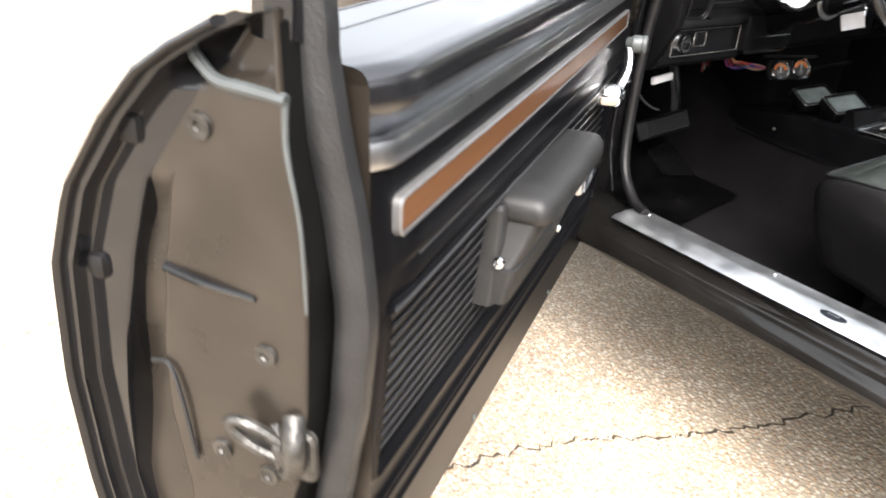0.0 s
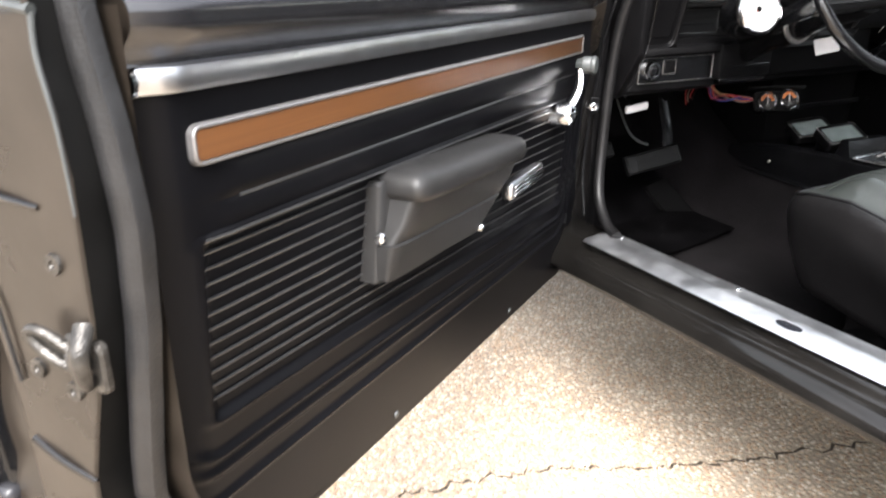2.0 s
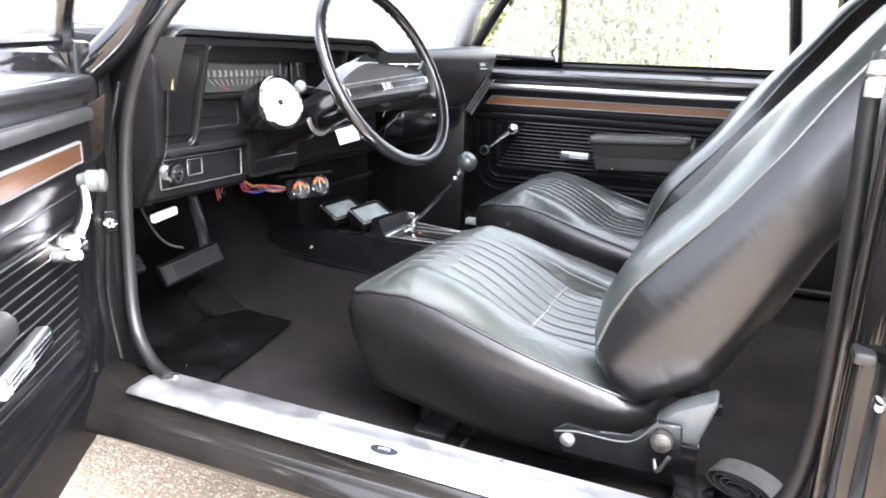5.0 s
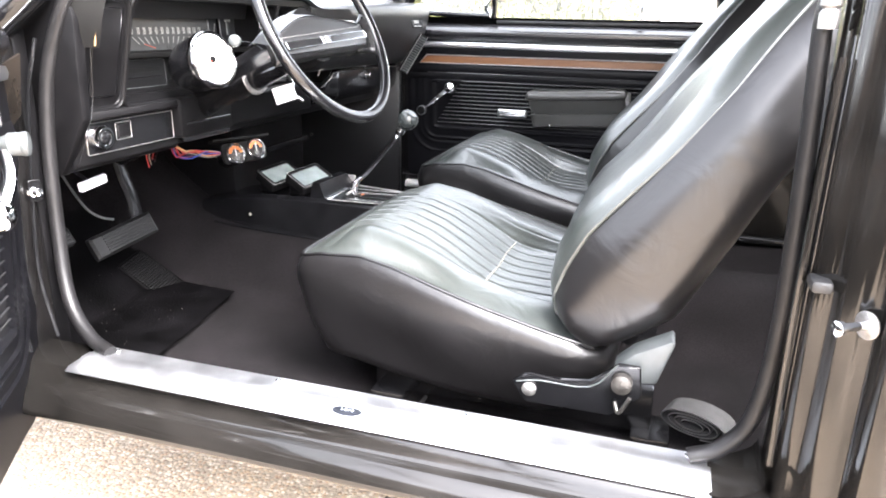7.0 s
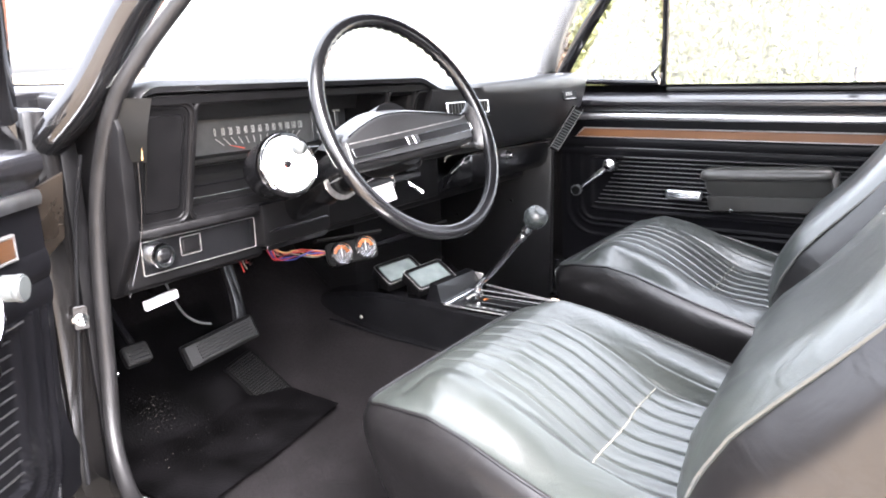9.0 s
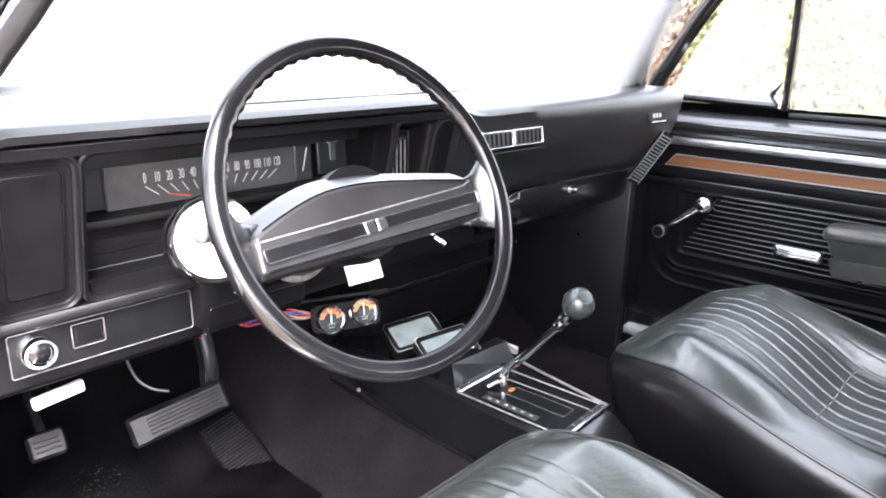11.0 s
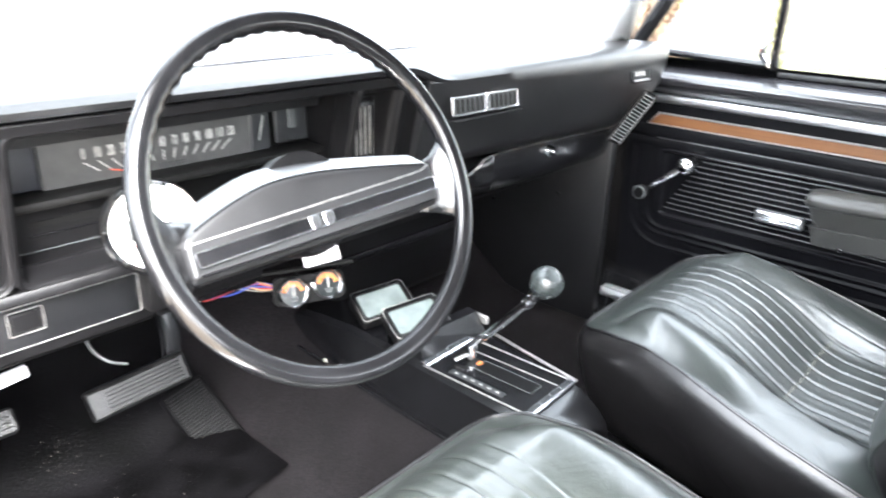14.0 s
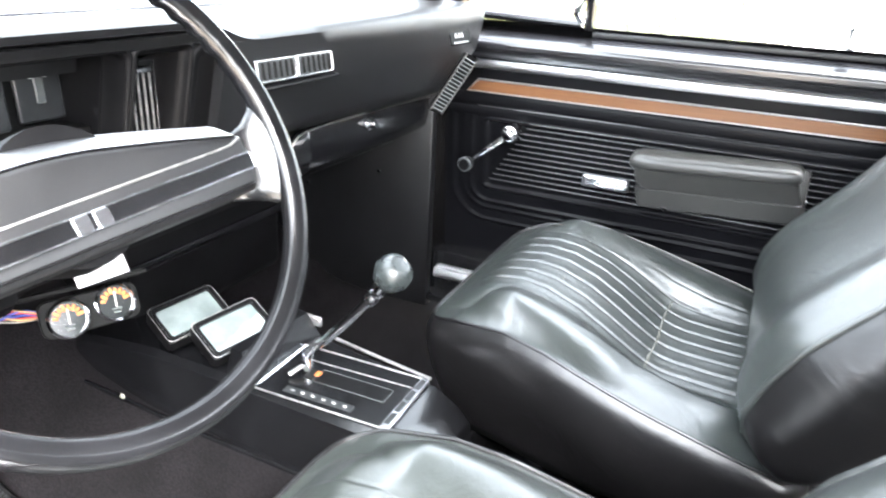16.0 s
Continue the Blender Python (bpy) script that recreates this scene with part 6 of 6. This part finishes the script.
def under_dash():
    r = thing("release_handle", "white parking-brake release handle below the dashboard", "handle")
    part("grip", box(-0.03, 0.03, -0.005, 0.005, -0.008, 0.008, 0.003, turn=Matrix.Translation((0.232, 0.162, 0.627)) @ pose(0, 0, 0, 0, -6, 0)), WHITE, r)
    part("stem", tube([(0.225, 0.165, 0.63), (0.222, 0.22, 0.665)], 0.004, 8, 1), SATIN, r)
    c = thing("brake_cable", "loose grey cable hanging under the dashboard", "cable")
    part("sleeve", tube([(0.39, 0.42, 0.64), (0.4, 0.394, 0.576), (0.404, 0.358, 0.523), (0.42, 0.338, 0.5), (0.444, 0.326, 0.49)], 0.0024, 8, 6), GREY, c)
    b = thing("brake_pedal", "wide black rubber brake pedal with ribbed pad", "pedal")
    ax = Vector((0.155, -0.026, 0.026)).normalized()
    out = ax.cross(Vector((-0.006, 0.022, 0.048))).normalized()
    pm = Matrix.Translation((0.452, 0.318, 0.45)) @ Matrix((ax, out.cross(ax), out)).transposed().to_4x4()
    pad = part("pad", plate(0.158, 0.05, 0.006, 0.018, pm, 0.005), PEDAL, b, "ribbed rubber pad")
    for k in range(7):
        part("rib", plate(0.118, 0.0026, 0.0008, 0.0025, pm @ Matrix.Translation((0.008, -0.0186 + 0.0062 * k, 0.018)), 0.0008), PEDAL, pad)
    part("arm", tube([(0.518, 0.33, 0.46), (0.528, 0.345, 0.51), (0.53, 0.37, 0.58), (0.53, 0.4, 0.7)], 0.011, 8, 5, flat=1.6), SATIN, b)
    p = thing("parking_brake_pedal", "small black parking-brake pedal", "pedal")
    qm = facing((0.238, 0.265, 0.508), (-0.05, -0.8, 0.6))
    part("pad", plate(0.046, 0.036, 0.006, 0.014, qm, 0.003), PEDAL, p)
    part("rim_line", hoop(0.038, 0.028, 0.004, qm @ Matrix.Translation((0, 0, 0.012)), 0.0014), PEDAL, p)
    for k in range(3):
        part("rib", plate(0.032, 0.0026, 0.0008, 0.0025, qm @ Matrix.Translation((0, -0.008 + 0.007 * k, 0.014)), 0.0008), PEDAL, p)
    part("arm", tube([(0.235, 0.265, 0.53), (0.235, 0.33, 0.6), (0.235, 0.38, 0.7)], 0.007, 8, 4), SATIN, p)
    g = thing("accelerator_pedal", "tall black ribbed rubber accelerator pedal", "pedal")
    am = facing((0.572, 0.352, 0.306), (-0.2, -0.6, 0.78), 22)
    gp = part("pad", plate(0.085, 0.15, 0.01, 0.012, am, 0.003), MAT, g)
    for k in range(22):
        part("rib", plate(0.07, 0.003, 0.0008, 0.0025, am @ Matrix.Translation((0, -0.067 + 0.0063 * k, 0.012)), 0.0008), PEDAL, gp)
    for z, n in ((0.552, 0), (0.525, 1)):
        k = thing("kick_panel_fastener", "small bright screw in the kick panel", "screw")
        part("head", lathe([(0, 0), (0.0058, 0), (0.005, 0.003), (0, 0.0035)], facing((0.148 + 0.008 * n, 0.19 - 0.005 * n, z), (1, -0.6, 0)), 14), CHROME, k)
        part("stud", tube([(0.124, 0.2 - 0.005 * n, z), (0.15 + 0.008 * n, 0.189 - 0.005 * n, z)], 0.0024, 8, 1), STEEL, k)
    # pair of auxiliary gauges in a bracket
    a = thing("auxiliary_gauges", "pair of round amber-lit gauges in a black bracket", "gauge")
    axis = Vector((0.046, -0.021, 0.004)).normalized()
    c1, c2 = Vector((0.637, 0.143, 0.612)), Vector((0.69, 0.124, 0.617))
    out = Vector((-0.36, -0.86, 0.36)).normalized()
    mid = (c1 + c2) / 2
    mm = facing(mid - out * 0.012, out)
    part("bracket", plate(0.116, 0.046, 0.012, 0.006, mm), MATTE, a)
    part("bracket_lip", plate(0.15, 0.006, 0.002, 0.02, mm @ Matrix.Translation((0, 0.032, -0.01))), MATTE, a)
    for c in (c1, c2):
        gm = facing(c - out * 0.006, out)
        q = part("gauge", lathe([(0, -0.04), (0.022, -0.04), (0.0235, 0.004), (0.022, 0.008), (0.0205, 0.008), (0.0205, 0.003), (0, 0.003)], gm, 28), SATIN, a)
        part("bezel", lathe([(0.0205, 0.006), (0.0222, 0.0095), (0.0245, 0.007), (0.0245, 0.002), (0.022, 0.002)], gm, 28), CHROME, q)
        fc = part("face", lathe([(0, 0.004), (0.0205, 0.004), (0.0205, 0.005), (0, 0.005)], gm, 28), MATTE, q, "black dial face")
        for k in range(8):
            an = radians(165 - 150 * k / 7)
            part("scale_mark", plate(0.0042, 0.0085 if k % 2 else 0.0065, 0.0006, 0.0012, gm @ Matrix.Translation((0.0145 * math.cos(an), 0.0145 * math.sin(an), 0.005)) @ pose(0, 0, 0, 0, 0, math.degrees(an) - 90), 0.0002), AMBER, fc)
        part("needle", tube([gm @ Vector((0, -0.006, 0.0072)), gm @ Vector((0.001, 0.013, 0.0072))], 0.0008, 5, 1), INK, fc)
        for y, w in ((-0.008, 0.012), (-0.0125, 0.009)):
            part("letter_bar", plate(w, 0.0022, 0.0006, 0.0012, gm @ Matrix.Translation((0, y, 0.005)), 0.0002), GREY, fc)
    rng = random.Random(4)
    for i in range(10):
        w = thing("wire", "loose insulated wire under the dashboard", "wire", "loose wires")
        j = [rng.uniform(-1, 1) for _ in range(8)]
        part("insulation", tube([(0.49 + 0.012 * j[0], 0.2, 0.66), (0.53 + 0.02 * j[1], 0.21 + 0.015 * j[2], 0.628 + 0.012 * j[3]), (0.58 + 0.02 * j[4], 0.22 + 0.01 * j[5], 0.613 + 0.01 * j[6]), (0.615, 0.2, 0.61 + 0.008 * j[7]), (0.632, 0.17, 0.612)], 0.0013, 6, 6), [RED, BLUE, RED, PLASTIC, RED, SEAM, TAN, BLUE, RED, TAN][i], w)
    for i in range(4):
        w = thing("wire", "red insulated wire with a bare connector", "wire", "loose wires")
        part("insulation", tube([(0.42 + 0.01 * i, 0.19, 0.664), (0.44 + 0.008 * i, 0.22, 0.64 - 0.006 * i), (0.462 + 0.007 * i, 0.235, 0.613 + rng.uniform(-0.008, 0.008))], 0.0014, 6, 6), [RED, SEAM, RED, PLASTIC][i], w)
    lv = thing("vent_lever", "small chrome lever under the dashboard", "lever")
    part("stem", tube([(0.815, 0.1, 0.735), (0.822, 0.088, 0.725), (0.832, 0.076, 0.712)], (0.0028, 0.005), 8, 4), CHROME, lv)
    h = thing("heater_box", "black heater box under the dashboard", "heater")
    case = part("case", box(0.86, 1.25, 0.3, 0.6, 0.42, 0.68, 0.02), PLASTIC, h)
    part("flange", box(0.85, 1.26, 0.293, 0.303, 0.54, 0.556, 0.003), SATIN, h)
    for y, z in ((0.205, 0.58), (0.33, 0.61), (0.40, 0.52)):
        k = thing("panel_screw", "tiny bright screw in the passenger kick panel", "screw")
        part("head", lathe([(0, 0), (0.005, 0), (0.004, 0.003), (0, 0.003)], facing((1.4855, y, z), (-1, 0, 0)), 10), CHROME, k)


under_dash()


def console():
    root = thing("centre_console", "black centre console with chrome-edged shift plate", "console")
    # body lofted from front to rear
    def ring(y, x0, x1, top, base):
        return [(x0 - 0.012, y, base), (x0, y, top - 0.03), (x0 + 0.004, y, top - 0.008), (x0 + 0.014, y, top), (x1 - 0.014, y, top), (x1 - 0.004, y, top - 0.008), (x1, y, top - 0.03), (x1 + 0.012, y, base)]
    prof = [(0.36, 0.79, 0.925, 0.45, 0.36), (0.28, 0.782, 0.932, 0.468, 0.36), (0.18, 0.776, 0.94, 0.482, 0.36), (0.06, 0.769, 0.946, 0.487, 0.36), (0.0, 0.766, 0.946, 0.487, 0.36), (-0.1, 0.764, 0.932, 0.486, 0.36), (-0.2, 0.763, 0.918, 0.485, 0.36), (-0.225, 0.764, 0.915, 0.484, 0.36), (-0.262, 0.77, 0.908, 0.468, 0.36), (-0.283, 0.774, 0.902, 0.452, 0.36), (-0.288, 0.78, 0.896, 0.43, 0.36)]
    part("body", loft([ring(*p) for p in prof]), SATIN, root, "smooth black console body", angle=35)
    part("front_wall", loft([[(0.782, 0.0, 0.485), (0.936, -0.012, 0.485), (0.932, 0.01, 0.522), (0.792, 0.018, 0.522)], [(0.782, 0.04, 0.485), (0.936, 0.035, 0.485), (0.932, 0.03, 0.524), (0.792, 0.036, 0.524)]]), SATIN, root, "sloping wall in front of the shift plate")
    tm = Matrix.Translation((0.836, -0.112, 0.4865)) @ pose(0, 0, 0, 0, 0, 1.5)
    pl = part("shift_plate", plate(0.122, 0.19, 0.004, 0.004, tm), SATIN, root, "glossy black shift plate")
    part("slot", plate(0.03, 0.11, 0.002, 0.0012, tm @ Matrix.Translation((0.0, -0.02, 0.004)), 0.0004), PLASTIC, pl, "dark slotted slide")
    part("slot_rim", hoop(0.03, 0.11, 0.002, tm @ Matrix.Translation((0.0, -0.02, 0.0052)), 0.0006), GREY, pl)
    part("slot_gap", plate(0.026, 0.02, 0.002, 0.0008, tm @ Matrix.Translation((0.0, 0.042, 0.004)), 0.0003), MATTE, pl)
    part("boot_scrap", plate(0.012, 0.008, 0.003, 0.003, tm @ Matrix.Translation((0.002, 0.036, 0.0045))), AMBER, pl)
    gw = part("gear_window", plate(0.014, 0.105, 0.002, 0.0012, tm @ Matrix.Translation((-0.046, 0.005, 0.0036)), 0.0003), DIAL_BLACK, pl)
    for k in range(6):
        part("gear_mark", plate(0.003, 0.006, 0.001, 0.0006, tm @ Matrix.Translation((-0.046, 0.045 - 0.016 * k, 0.0048)), 0.0001), INK, gw)
    for x in (-0.0625, 0.0625):
        part("plate_edge", tube([tm @ Vector((x, -0.1, 0.0035)), tm @ Vector((x, 0.1, 0.0035))], 0.0014, 6, 1), STEEL, pl)
    part("plate_line", tube([tm @ Vector((0.034, -0.092, 0.0042)), tm @ Vector((0.03, 0.07, 0.0042))], 0.0009, 6, 1), STEEL, pl)
    for y, w in ((0.101, 0.122), (-0.101, 0.124)):
        em = tm @ Matrix.Translation((0, y, 0.001))
        e = part("end_trim", plate(w, 0.014, 0.002, 0.005, em), SILVER, root, "chrome trim with dark insets")
        for k in range(4):
            part("inset", plate(0.0235, 0.0075, 0.001, 0.0008, em @ Matrix.Translation(((k - 1.5) * 0.0285, 0, 0.005)), 0.0002), DIAL_BLACK, e)
    part("side_trim", tube([(0.9115, -0.214, 0.486), (0.9225, -0.13, 0.4875), (0.9385, -0.02, 0.4895)], 0.0032, 8, 3, flat=0.7), STEEL, root, "bright edge trim")
    part("catch", box(0.935, 0.942, -0.012, 0.022, 0.5, 0.516, 0.002, 1), STEEL, root)
    part("base_flange", tube([(0.756, 0.3, 0.405), (0.753, 0.0, 0.392), (0.753, -0.28, 0.388)], 0.004, 8, 3), SATIN, root)
    # two square console gauges under reflecting glass
    for c, n in (((0.833, 0.148, 0.528), 0), ((0.832, 0.064, 0.528), 1)):
        ax, up = Vector((0.95, -0.29, 0.1)).normalized(), Vector((-0.16, -0.42, 0.89))
        ay = up.cross(ax).normalized()
        up = ax.cross(ay)
        fm = Matrix.Translation(c) @ Matrix((ax, ay, up)).transposed().to_4x4()
        q = part("console_gauge", plate(0.106, 0.068, 0.008, 0.02, fm @ Matrix.Translation((0, 0, -0.018)), 0.003), PLASTIC, root, "square gauge pod with reflecting glass")
        part("gauge_glass", plate(0.086, 0.049, 0.004, 0.0015, fm @ Matrix.Translation((0, 0, 0.0012)), 0.0005), GAUGE_GLASS, q, "glossy glass with a pale sky reflection in its base colour")
        part("gauge_lip", hoop(0.1, 0.062, 0.007, fm @ Matrix.Translation((0, 0, 0.003)), 0.0024), PLASTIC, q)
        # A thin steel hoop draws the shine along the pod's rim.
        part("gauge_shine", hoop(0.104, 0.066, 0.008, fm @ Matrix.Translation((0, 0, 0.0035)), 0.0008), STEEL, q)
        part("pod", loft([[fm @ Vector((x, y, -0.012)) for x, y in rounded(0.09, 0.056, 0.008)], [(c[0] + x * 0.8 + 0.01, c[1] + y * 0.6 + 0.03, 0.485) for x, y in rounded(0.09, 0.056, 0.008)]]), PLASTIC, q)
    # shifter
    sh = thing("gear_lever", "chrome gear lever with a grey ball-shaped knob", "gear lever")
    base, knob = Vector((0.842, -0.055, 0.486)), Vector((0.812, -0.203, 0.685))
    way = (knob - base).normalized()
    part("stick", tube([base - Vector((0, 0, 0.01)), base + Vector((0.004, 0.0, 0.03)), base + way * 0.09 + Vector((0, 0.012, 0.0)), knob - way * 0.05], (0.0075, 0.0065), 12, 6), CHROME, sh, "polished steel stick")
    km = facing(knob, way)
    part("collar", lathe([(0, -0.06), (0.009, -0.06), (0.0095, -0.05), (0.007, -0.045), (0.0105, -0.038), (0.0105, -0.03), (0.008, -0.025), (0.009, -0.015), (0, -0.015)], km, 18), CHROME, sh)
    part("knob", lathe([(0.0, -0.022), (0.01, -0.022), (0.018, -0.014), (0.0235, 0.0), (0.0225, 0.01), (0.018, 0.018), (0.012, 0.0215), (0.011, 0.0205), (0, 0.021)], km, 28), SHIFT_KNOB, sh, "worn grey ball knob")
    part("release_wire", tube([base + Vector((-0.03, 0.01, 0.01)), base + Vector((-0.012, 0.0, 0.016)), base], 0.003, 6, 4), STEEL, sh)
    d = thing("brass_button", "small brass stud on the side of the console", "stud")
    part("head", lathe([(0, 0), (0.004, 0), (0.003, 0.003), (0, 0.003)], facing((0.712, 0.165, 0.45), (-1, 0, 0)), 10), SEAM, d)


console()


def floor_things():
    m = thing("floor_mat", "black rubber driver's floor mat with dusty heel wear", "floor mat")
    bm = bmesh.new()
    sheet(20, 20, lambda a, b: (0.2 + 0.42 * a - 0.02 * b, 0.1 + 0.44 * b + 0.06 * a * (1 - b), line([(0.0, 0.274), (0.34, 0.294), (0.5, 0.409), (0.62, 0.56)], 0.1 + 0.44 * b + 0.06 * a * (1 - b)) + 0.002 * math.sin(9 * a)), bm)
    bmesh.ops.solidify(bm, geom=bm.faces, thickness=0.006)
    part("sheet", bm, MAT, m)
    s = thing("carpet_seam", "thin raised seam across the carpet", "carpet seam")
    part("bead", tube([(0.1, -0.40, 0.272), (0.2, -0.415, 0.272), (0.32, -0.42, 0.274)], 0.004, 6, 4), RUBBER, s)
    # crumbs of dried mud on the mat
    rng = random.Random(9)
    bm = bmesh.new()
    for k in range(150):
        near = rng.random() < 0.6
        x = rng.gauss(0.337, 0.02) if near else rng.uniform(0.24, 0.56)
        y = rng.gauss(0.385, 0.02) if near else rng.uniform(0.18, 0.42)
        z = line([(0.0, 0.274), (0.34, 0.294), (0.5, 0.409)], y) + 0.0065
        r = rng.uniform(0.0006, 0.0016)
        base = [(x + r * math.cos(a), y + r * math.sin(a), z) for a in (rng.random(), 1.6, 3.1, 4.6)]
        tip = bm.verts.new((x, y, z + r))
        vs = [bm.verts.new(p) for p in base]
        for q in range(4):
            bm.faces.new((vs[q], vs[(q + 1) % 4], tip))
    solo("mud_crumbs", bm, MUD, "crumbs of dried mud on the black floor mat", "dirt", kind="stuff")


floor_things()
